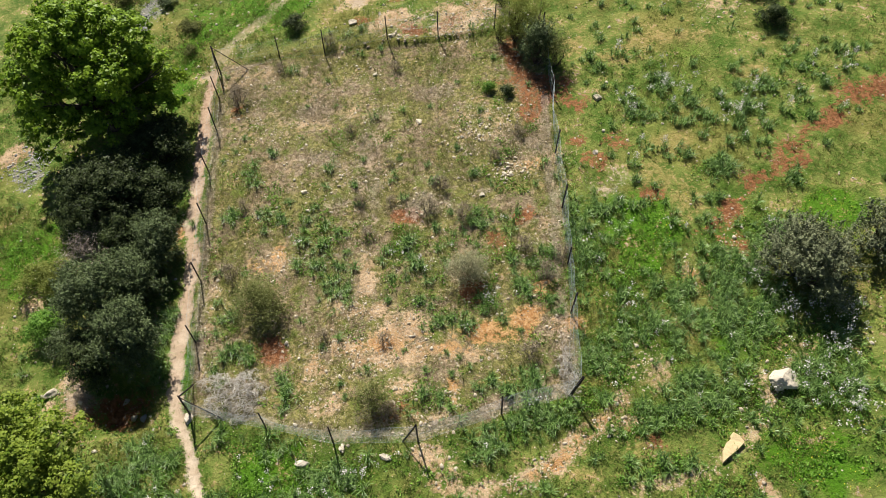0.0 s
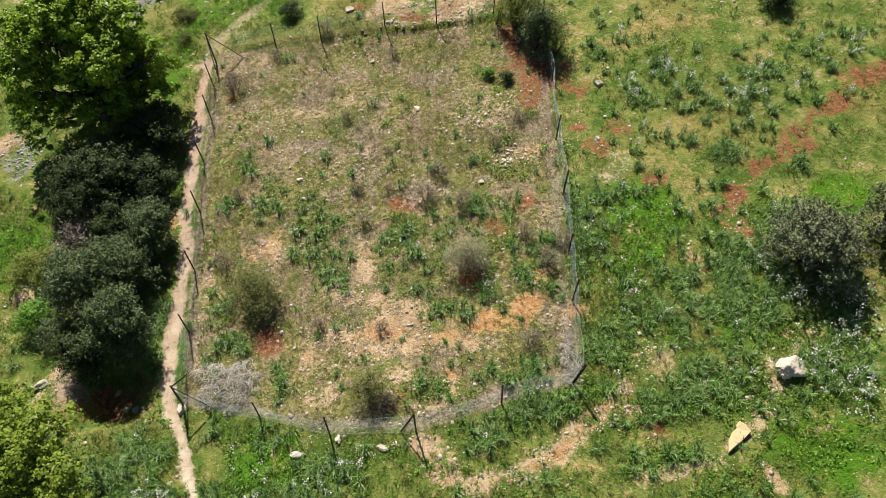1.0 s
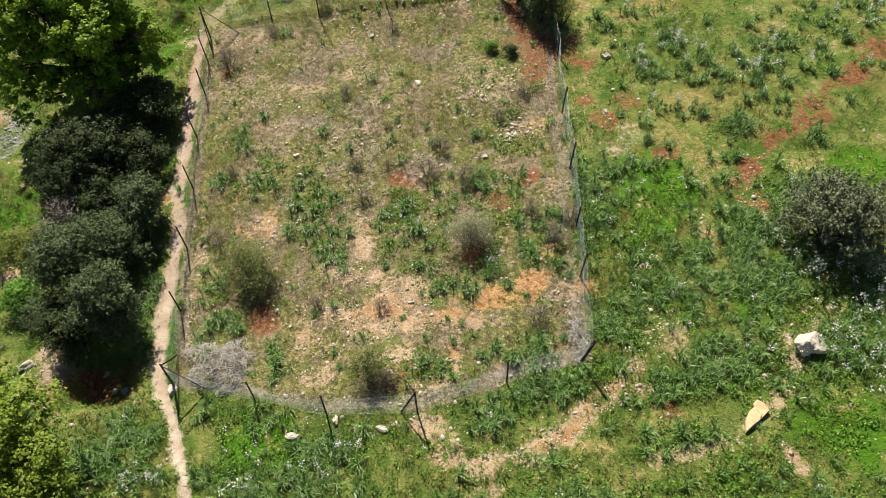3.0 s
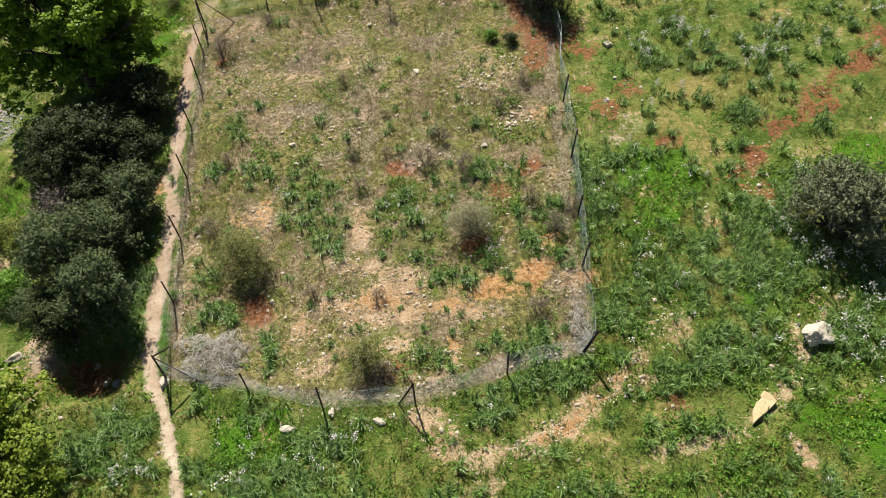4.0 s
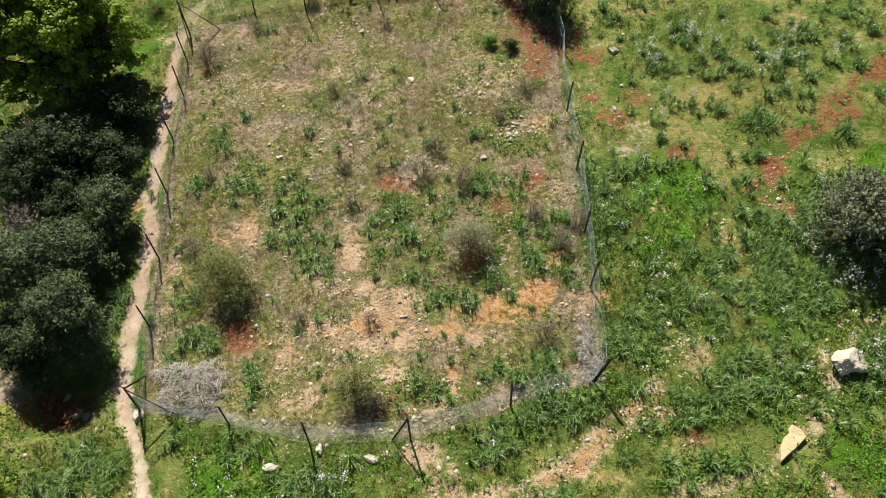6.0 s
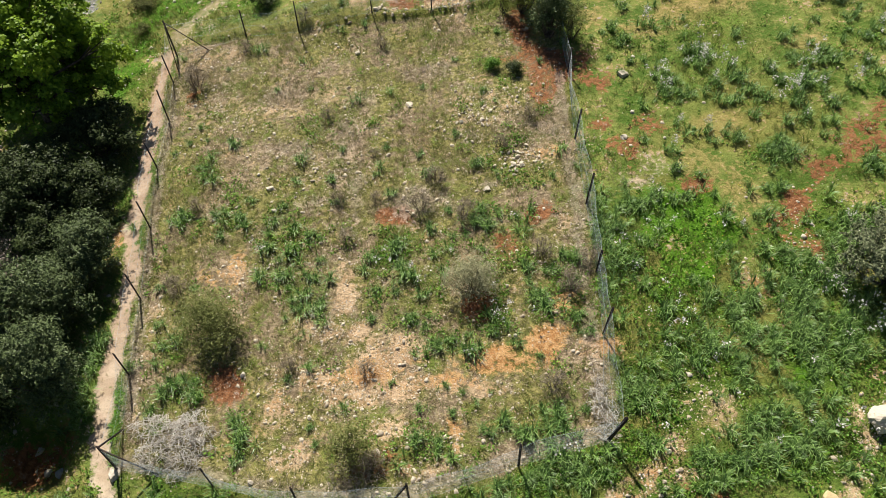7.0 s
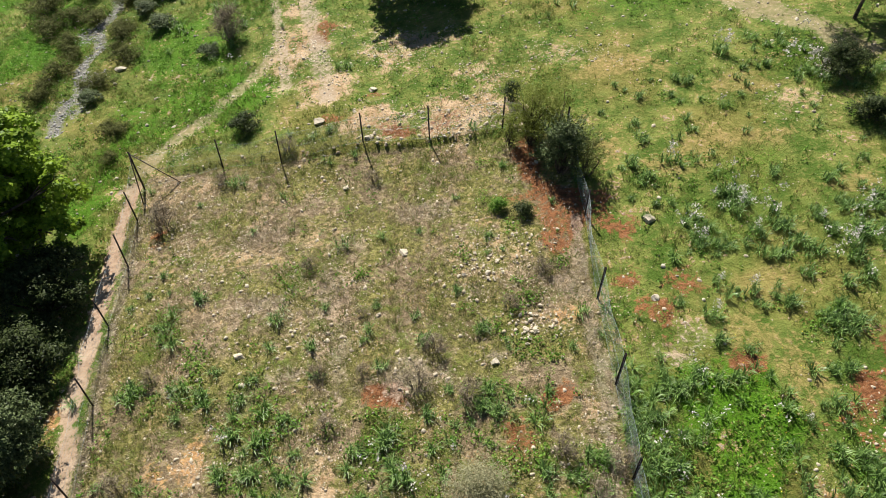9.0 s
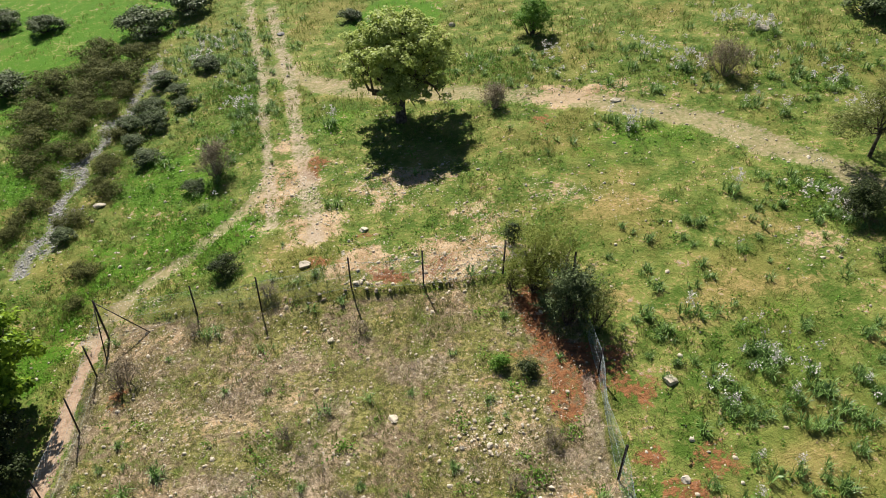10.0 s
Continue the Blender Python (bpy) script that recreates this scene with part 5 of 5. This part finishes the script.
clumps([0, 2, 3, 3], (6.8, 27.1, 1.1), (8.1, 26.9, 1.1), (6.5, 25.5, 0.6), (6.8, 24.6, 0.8), (8.1, 23.5, 1.2), (8.3, 24.2, 1), (9.5, 25.2, 1.2), (9.9, 24.9, 1.1), (9.6, 24.5, 1.2), (10.8, 23.6, 1))
clumps([0, 2, 3, 3], (9.1, 21.3, 0.8), (8.3, 21.7, 0.8), (10.0, 20.7, 1), (9.7, 21.0, 0.8), (10.9, 20.0, 1.2), (10.8, 18.5, 1.1), (10.4, 18.5, 1), (10.2, 17.5, 1.1), (12.8, 25.5, 0.9), (12.7, 24.5, 0.7))
clumps([0, 2, 3, 3], (13.9, 24.4, 1.2), (14.2, 24.0, 1.2), (13.7, 24.0, 1), (15.6, 25.0, 1), (16.1, 25.5, 1.1), (15.2, 23.7, 1), (16.2, 24.2, 1.3), (16.3, 23.9, 1.2), (17.4, 26.0, 1), (17.9, 25.5, 1.1))
clumps([0, 2, 3, 3], (15.2, 22.2, 1), (13.7, 19.2, 1), (13.8, 18.9, 0.9), (15.4, 20.7, 0.9), (16.5, 22.4, 0.8), (17.1, 22.3, 0.8), (7.8, 20.6, 0.8), (7.0, 21.1, 0.8), (7.8, 19.7, 0.9), (7.0, 18.7, 0.9))
clumps([0, 2, 3, 3], (8.5, 19.3, 0.7), (9.3, 17.1, 0.7), (9.8, 17.5, 0.7), (14.2, 26.3, 0.8), (11.2, 25.9, 0.6), (7.9, 18.5, 0.8), (11.8, 21.2, 1.1), (12.4, 21.4, 1), (12.8, 22.9, 1.2), (12.3, 22.4, 1.1))
clumps([0, 2, 3, 3], (11.9, 23.6, 0.9), (14.3, 22.7, 1), (13.4, 21.9, 1.1), (10.8, 21.7, 0.9), (9.9, 23.4, 0.9))
far_tufts = scatter(rng, 260, 5.5, 19, 22.5, 32, lambda x, y: 0.16 + 0.34 * vnoise(x, y, 1.8, 77) - 0.4 * cover("tan", x, y) - cover("red", x, y))
plants([0, 1, 1, 3], 0.7, *zip(*far_tufts))
plants([0, 1], 0.7, (-4.1, 30.5), (0.7, 26.5))
plants([4, 2], 1.1, (-3.8, 53.9), (-4.7, 41.9), (8.1, 39.0), (8.9, 38.3), (9.6, 38.6), (14.0, 39.1), (15.3, 38.2), (11.5, 33.0))


# ---- named stones ----
def stone(name, x, y, label, seed, size, material, turn=0.0, flat=0.65, group="", detail=3, rise=0.35, cuts=9, rough=0.26):
    r = np.random.default_rng(seed)
    ob = new(name, stone_mesh(r, name, size, material, flat, detail, cuts, rough))
    ob.matrix_world = pose(x, y, ground_z(x, y) + size[2] * flat * rise, 0, 0, turn)
    return tagged(ob, label, "rock", group)


stone("boulder", 11.25, 10.9, "white limestone boulder in flowering grass", 205, (0.52, 0.44, 0.5), WHITE_STONE, 10, 0.8, detail=4, rise=0.4, cuts=8, rough=0.24)


def slab(x, y, label, turn):
    """A split stone slab with a notched, uneven outline."""
    bm = bmesh.new()
    rim = [bm.verts.new(p) for p in ((-0.39, -0.55, 0.00), (-0.13, -0.36, 0.02), (0.13, -0.17, 0.04), (0.43, 0.06, 0.00), (0.31, 0.28, 0.02), (0.13, 0.40, 0.04), (0.00, 0.28, 0.00), (0.01, 0.18, 0.02), (-0.15, 0.08, 0.04), (-0.33, -0.20, 0.00))]
    side = bmesh.ops.extrude_face_region(bm, geom=[bm.faces.new(rim)])
    for v in side["geom"]:
        if isinstance(v, bmesh.types.BMVert):
            v.co = Vector((v.co.x * 0.97, v.co.y * 0.97, v.co.z + 0.12 + 0.05 * v.co.x))
    bmesh.ops.bevel(bm, geom=bm.edges[:], offset=0.012, segments=1, affect="EDGES")
    bmesh.ops.triangulate(bm, faces=bm.faces[:])
    bmesh.ops.subdivide_edges(bm, edges=bm.edges[:], cuts=1)
    for v in bm.verts:
        v.co += Vector((0.02, 0.02, 0.025)) * noise.noise(v.co * 4.0)
    bmesh.ops.recalc_face_normals(bm, faces=bm.faces[:])
    me = bpy.data.meshes.new("rock_slab")
    bm.to_mesh(me)
    bm.free()
    me.materials.append(YELLOW_STONE)
    ob = new("rock_slab", me)
    ob.matrix_world = pose(x, y, ground_z(x, y) + 0.01, 5, -8, turn)
    return tagged(ob, label, "rock")


slab(9.17, 8.79, "yellow angular stone slab beside the trail", 0)
stone("rock", -4.8, 8.9, "long pale stone in the grass below the fence", 92, (0.29, 0.15, 0.2), WHITE_STONE, 12)
stone("rock", -9.15, 10.75, "rounded pale stone at the corner post's foot", 93, (0.19, 0.24, 0.22), WHITE_STONE)
stone("rock", -1.08, 24.1, "flat pale stone on reddish soil", 94, (0.15, 0.2, 0.1), PALE_STONE, 20)
stone("rock", 6.85, 24.5, "white stone beside an asphodel", 95, (0.22, 0.22, 0.22), WHITE_STONE)
stone("rock", 6.42, 21.4, "small round white stone on the meadow", 96, (0.14, 0.14, 0.15), WHITE_STONE)
stone("rock", -6.03, 20.6, "rounded pale stone in the plot", 97, (0.17, 0.13, 0.15), PALE_STONE)
stone("rock", 9.18, 13.75, "small white stone in lush leaves", 98, (0.11, 0.1, 0.12), WHITE_STONE)
stone("rock", 1.62, 19.7, "pale stone among dry bushes", 99, (0.15, 0.12, 0.14), WHITE_STONE)
stone("rock", -3.45, 9.35, "pale square stone below the fence", 100, (0.14, 0.17, 0.16), PALE_STONE)
stone("rock", -1.95, 9.0, "white stone sunk in grass", 101, (0.24, 0.15, 0.14), WHITE_STONE, -20)
stone("rock", -14.8, 12.05, "grey-white stone on the eroded bank", 102, (0.36, 0.22, 0.24), WHITE_STONE, 30)
stone("rock", -12.1, 11.9, "small white slab in shade", 103, (0.11, 0.22, 0.1), WHITE_STONE, -20)
stone("rock", -11.1, 11.1, "grey stone under the bank shrubs", 104, (0.17, 0.16, 0.16), GREY_STONE)
stone("rock", -11.6, 11.2, "pale stone under the bank shrubs", 105, (0.15, 0.14, 0.14), PALE_STONE)
stone("rock", -10.05, 9.35, "pale stone beside the footpath", 106, (0.21, 0.15, 0.16), WHITE_STONE)
stone("rock", -4.6, 31.15, "white stone on reddish rubble", 107, (0.32, 0.22, 0.18), WHITE_STONE)
stone("rock", -2.6, 29.9, "pale stone at a fence post", 108, (0.14, 0.12, 0.13), WHITE_STONE)
stone("rock", -3.26, 27.6, "pale stone in dry turf", 109, (0.15, 0.13, 0.14), PALE_STONE)
stone("rock", -2.57, 33.1, "mossy pale stone on the meadow", 110, (0.2, 0.16, 0.16), PALE_STONE)
stone("rock", 1.4, 52.6, "white stone on the far slope", 111, (0.22, 0.2, 0.25), WHITE_STONE)
stone("rock", 17.4, 46.7, "large white rock in the far meadow", 112, (0.42, 0.3, 0.36), WHITE_STONE)
stone("rock", 8.7, 41.0, "pale stone on the dirt road", 113, (0.26, 0.18, 0.18), PALE_STONE)
stone("rock", -9.4, 54.5, "dark stone on the cart track", 114, (0.35, 0.22, 0.22), GREY_STONE)
stone("rock", -5.2, 10.25, "small white stone at the netting's foot", 115, (0.1, 0.1, 0.1), WHITE_STONE)
stone("rock", -14.7, 37.3, "white stone beside the stream bed", 116, (0.3, 0.2, 0.2), WHITE_STONE)

pebbles = [stone_mesh(np.random.default_rng(120 + k), "heap_stone", (0.13, 0.1, 0.09), PALE_STONE, 0.8, 2) for k in range(6)]
rng = np.random.default_rng(130)
for k in range(84):
    x, y = 2.75 + rng.normal() * 0.5, 20.9 + rng.normal() * 0.3
    if k > 48:
        x, y = 1.55 + rng.normal() * 0.55, 23.2 + rng.normal() * 0.35
    s = 0.35 + 0.65 * rng.uniform() ** 2
    ob = new("heap_stone", pebbles[k % 6])
    ob.matrix_world = pose(x, y, ground_z(x, y) + 0.03, *rng.uniform(-25, 25, 2), rng.uniform(0, 360)) @ Matrix.Diagonal((s, s * rng.uniform(0.7, 1.2), s, 1))
    tagged(ob, "pale field stone from a small clearance heap", "stone", "cleared field stones")


# ---- loose stones, grass and herbs over the whole land ----
def loose_stones(name, label, seed, x, y, smallest, biggest, material):
    """Small broken stones, each with its own shape, lying on the soil."""
    rng = np.random.default_rng(seed)
    n = len(x)
    s = smallest * (biggest / smallest) ** (rng.uniform(size=n) ** 2.4)
    corner = np.array([(1, 0, 0), (0, 1, 0), (-1, 0, 0), (0, -1, 0), (0.55, 0.55, 0.8), (-0.55, 0.5, 0.75), (-0.5, -0.55, 0.8), (0.5, -0.5, 0.7)], float)
    V = corner[None] * rng.uniform(0.6, 1.2, (n, 8, 3)) * s[:, None, None] * np.stack([rng.uniform(0.7, 1.3, n), rng.uniform(0.6, 1.0, n), rng.uniform(0.4, 0.9, n)], 1)[:, None]
    a = rng.uniform(0, 2 * math.pi, n)
    c, q = np.cos(a)[:, None], np.sin(a)[:, None]
    V = np.stack([V[..., 0] * c - V[..., 1] * q + x[:, None], V[..., 0] * q + V[..., 1] * c + y[:, None], V[..., 2] + (height(x, y) - s * 0.06)[:, None]], 2)
    tri = np.array([(0, 1, 4), (1, 5, 4), (1, 2, 5), (2, 6, 5), (2, 3, 6), (3, 7, 6), (3, 0, 7), (0, 4, 7), (4, 5, 6), (4, 6, 7)])
    F = (tri[None] + (np.arange(n) * 8)[:, None, None]).reshape(-1, 3)
    tagged(new(name, np_mesh(name, V.reshape(-1, 3), F, material)), label, "stones", kind="stuff")


def patchy(x, y, seed):
    v = 0.5 * vnoise(x, y, 2.2, seed) + 0.3 * vnoise(x, y, 0.8, seed + 1) + 0.2 * vnoise(x, y, 0.35, seed + 2)
    return np.clip((v - 0.36) * 4.5, 0, 1)


def soil_chance(x, y):
    open_soil = np.maximum.reduce([cover("bare", x, y), cover("red", x, y) * 0.22, cover("orange", x, y) * 0.2, cover("straw", x, y) * 0.4])
    track = cover("track", x, y) * 0.4
    earth = np.clip(np.maximum(cover("red", x, y), cover("orange", x, y)), 0, 1)
    return np.clip(0.03 + 0.17 * in_plot(x, y) + 0.95 * open_soil + track, 0, 1) * (1 - 0.93 * cover("path", x, y)) * (1 - 0.6 * earth) * (0.14 + 1.45 * (0.6 * vnoise(x, y, 1.1, 12) + 0.4 * vnoise(x, y, 0.4, 13)) ** 2)


rng = np.random.default_rng(140)
loose_stones("loose_stones", "pale broken stones strewn over stony soil", 141, *scatter(rng, 85000, -19, 19, 7, 46, soil_chance), 0.018, 0.10, PALE_STONE)
loose_stones("white_stones", "scattered small white stones on turf and slope", 142, *scatter(rng, 6500, -24, 22, 7, 60, lambda x, y: 0.14 + 0.6 * (x < -9) + 0.3 * (y > 30) + 0.8 * ((x > -4) & (x < 3) & (y > 29.6) & (y < 31.5)) + 0.12 * in_plot(x, y) - 0.5 * cover("path", x, y)), 0.02, 0.12, WHITE_STONE)
loose_stones("rubble", "pale broken rubble along the terrace above the fence", 144, *scatter(rng, 1500, -5.5, 3.6, 29.3, 31.4, lambda x, y: (0.12 + 0.75 * patchy(x, y, 66)) * np.clip(0.75 + 0.12 * x, 0.2, 1)), 0.02, 0.14, PALE_STONE)
loose_stones("stream_stones", "grey and white shingle of the dry stream bed", 143, *scatter(rng, 60000, -22, -14, 20, 54, lambda x, y: cover("gravel", x, y) ** 2 * (0.25 + 0.75 * patchy(x, y, 61))), 0.025, 0.11, GREY_STONE)


def closed(x, y):
    """Where nothing grows: ways, earth and shingle."""
    return np.clip(np.maximum.reduce([cover("path", x, y), cover("track", x, y) * 0.75, cover("bare", x, y) * 0.75, cover("red", x, y) * 0.85, cover("orange", x, y) * 0.9, cover("gravel", x, y) * 0.95, cover("straw", x, y) * 0.8]), 0, 1)


def east(x, y):
    """The mossy short turf east and north-east of the plot."""
    return np.clip((x - 4.8) / 0.8, 0, 1) * np.clip((y - 15) / 3, 0, 1)


def meadow_chance(x, y):
    return (1 - closed(x, y)) * (1 - 0.5 * in_plot(x, y)) * (1 - 0.55 * east(x, y)) * (1 - 0.7 * cover("tan", x, y)) * (0.12 + 0.88 * patchy(x, y, 20)) * np.where(y > 32, 0.6, 1.0)


def straw_chance(x, y):
    return np.clip(in_plot(x, y) * (1 - 0.75 * closed(x, y)) * 0.55 + 0.9 * cover("straw", x, y) + 0.06, 0, 1) * (1 - 0.85 * np.clip(np.maximum(cover("red", x, y), cover("orange", x, y)), 0, 1)) * (0.3 + 0.7 * patchy(x, y, 24))


def herb_chance(x, y):
    wet = np.maximum(cover("lush", x, y) * (0.95 - 0.45 * in_plot(x, y)), cover("bright", x, y) * 0.55)
    clumps = np.clip((vnoise(x, y, 0.8, 51) * 0.7 + vnoise(x, y, 3.0, 52) * 0.3 - 0.62 + 0.07 * in_plot(x, y) * (y < 22)) * 6, 0, 1)
    return np.clip(wet + 0.08 * (1 - in_plot(x, y)) + 0.6 * clumps, 0, 1) * (1 - 0.7 * east(x, y)) * (1 - 0.8 * cover("tan", x, y)) * (1 - closed(x, y)) * (0.2 + 0.8 * patchy(x, y, 28))


def lay(name, label, category, data, material):
    tagged(new(name, np_mesh(name, *data, material)), label, category, kind="stuff")


rng = np.random.default_rng(145)
gx2, gy2 = scatter(rng, 100000, -13, 13, 7, 38, soil_chance)
gs = rng.uniform(0.012, 0.035, len(gx2))
turn = rng.uniform(0, 6.283, (len(gx2), 1)) + np.array([0, 1.6, 3.1, 4.7]) + rng.normal(size=(len(gx2), 4)) * 0.3
ring = gs[:, None] * rng.uniform(0.7, 1.3, (len(gx2), 4))
gz = height(gx2, gy2)
foot = np.stack([gx2[:, None] + np.cos(turn) * ring, gy2[:, None] + np.sin(turn) * ring, np.repeat(gz[:, None], 4, 1) - 0.004], 2)
peak = np.stack([gx2 + rng.normal(size=len(gs)) * gs * 0.3, gy2 + rng.normal(size=len(gs)) * gs * 0.3, gz + gs * 0.9], 1)[:, None]
chip = np.array([(0, 1, 4), (1, 2, 4), (2, 3, 4), (3, 0, 4)])
tagged(new("stone_chips", np_mesh("stone_chips", np.concatenate([foot, peak], 1).reshape(-1, 3), (chip[None] + (np.arange(len(gs)) * 5)[:, None, None]).reshape(-1, 3), PALE_STONE)), "small sharp stone chips in the soil", "stones", kind="stuff")
rng = np.random.default_rng(150)
x, y = scatter(rng, 95000, -24, 20, 5.5, 42, meadow_chance)
lay("meadow_grass", "short green meadow grass with yellowing tips", "grass", blades(rng, x, y, 6, 0.06, 0.12, 0.026, 1.3), GRASS)
x, y = scatter(rng, 30000, -30, 26, 42, 68, lambda x, y: 0.55 * (1 - closed(x, y)) * (1 - 0.8 * cover("bright", x, y)) * (0.25 + 0.75 * patchy(x, y, 20)))
lay("far_grass", "green grass tufts of the farther slope", "grass", blades(rng, x, y, 5, 0.12, 0.2, 0.05, 1.0), GRASS)
x, y = scatter(rng, 70000, -12, 6, 9, 30.5, straw_chance)
lay("dry_grass", "short straw-coloured grass of the fenced plot", "grass", blades(rng, x, y, 6, 0.06, 0.09, 0.018, 1.6), STRAW)
x, y = scatter(rng, 9000, -12, 6, 9, 30.5, lambda x, y: 0.8 * cover("straw", x, y) ** 2)
lay("dead_stalks", "grey dead stalks lodged along the fence", "grass", blades(rng, x, y, 9, 0.09, 0.28, 0.010, 1.6), DEADWOOD)
x, y = scatter(rng, 70000, -24, 21, 5.5, 48, herb_chance)
hx, hy = np.repeat(x, 9) + rng.normal(size=len(x) * 9) * 0.08, np.repeat(y, 9) + rng.normal(size=len(y) * 9) * 0.08
lay("meadow_herbs", "low broad-leaved green herbs", "plants", leaves(rng, np.stack([hx, hy, height(hx, hy) + rng.uniform(0.02, 0.18, len(hx))], 1), 0.085, 0.05, 0.9), HERB)


x, y = scatter(rng, 16000, -21, 21, 6.5, 48, lambda x, y: meadow_chance(x, y) * patchy(x, y, 45))
lay("tall_grass", "taller green grass tufts standing over the turf", "grass", blades(rng, x, y, 14, 0.07, 0.24, 0.02, 0.9), GRASS)


def thick_chance(x, y):
    return np.clip(cover("lush", x, y) * (1 - 0.78 * in_plot(x, y)) * (1 - 0.55 * east(x, y) * (y > 20.5)) + 0.012, 0, 1) * (1 - closed(x, y) * 0.9) * (1 - 0.8 * cover("bright", x, y)) * (0.15 + 0.85 * patchy(x, y, 33)) * np.where(y > 31, 0.45, 1.0)


rng = np.random.default_rng(160)
x, y = scatter(rng, 56000, -22, 22, 5.5, 58, thick_chance)
forms = [strap_leaves(rng, 44, 0.40, 0.017, 0.08) for _ in range(10)]
pieces, z = [], height(x, y)
for k in range(len(x)):
    v, f = forms[k % 10]
    a, s = rng.uniform(0, 2 * math.pi), rng.uniform(0.5, 1.3) * (1.0 if y[k] > 31 else 1.0)
    c, q = math.cos(a) * s, math.sin(a) * s
    pieces.append((np.stack([v[:, 0] * c - v[:, 1] * q + x[k], v[:, 0] * q + v[:, 1] * c + y[k], v[:, 2] * s + z[k]], 1), f))
lay("asphodel_thicket", "thick stands of asphodel strap leaves", "plants", join(pieces), STRAP)


def bloom_chance(x, y):
    return np.clip(cover("bloom", x, y) * 0.75 + cover("lush", x, y) * 0.05, 0, 1) * (1 - closed(x, y)) * (0.35 + 0.65 * patchy(x, y, 37))


x, y = scatter(rng, 36000, -21, 24, 6.0, 58, bloom_chance)
n = len(x)
bx, by = np.repeat(x, 12), np.repeat(y, 12)
tall = np.repeat(rng.uniform(0.45, 0.8, n), 12)
spots = np.stack([bx + rng.normal(size=len(bx)) * 0.06, by + rng.normal(size=len(bx)) * 0.06, height(bx, by) + tall * rng.uniform(0.7, 1.0, len(bx))], 1)
wide = np.where(by > 31, 0.085, 0.06)[:, None]
lay("asphodel_blossoms", "pale pinkish-white asphodel flower heads", "flowers", leaves(rng, spots, wide, wide * 0.85, 0.5), PETAL)
lay("flower_stalks", "thin green stalks under the flower heads", "flowers", blades(rng, x, y, 2, 0.02, 0.6, 0.012, 0.12), STRAP)
x, y = scatter(rng, 2600, 8, 16, 6.5, 20, lambda x, y: cover("bright", x, y) * 0.5 + 0.12)
lay("yellow_flowers", "tiny yellow flowers in the grass", "flowers", leaves(rng, np.stack([x, y, height(x, y) + 0.12], 1), 0.035, 0.03, 1.5), YELLOW)
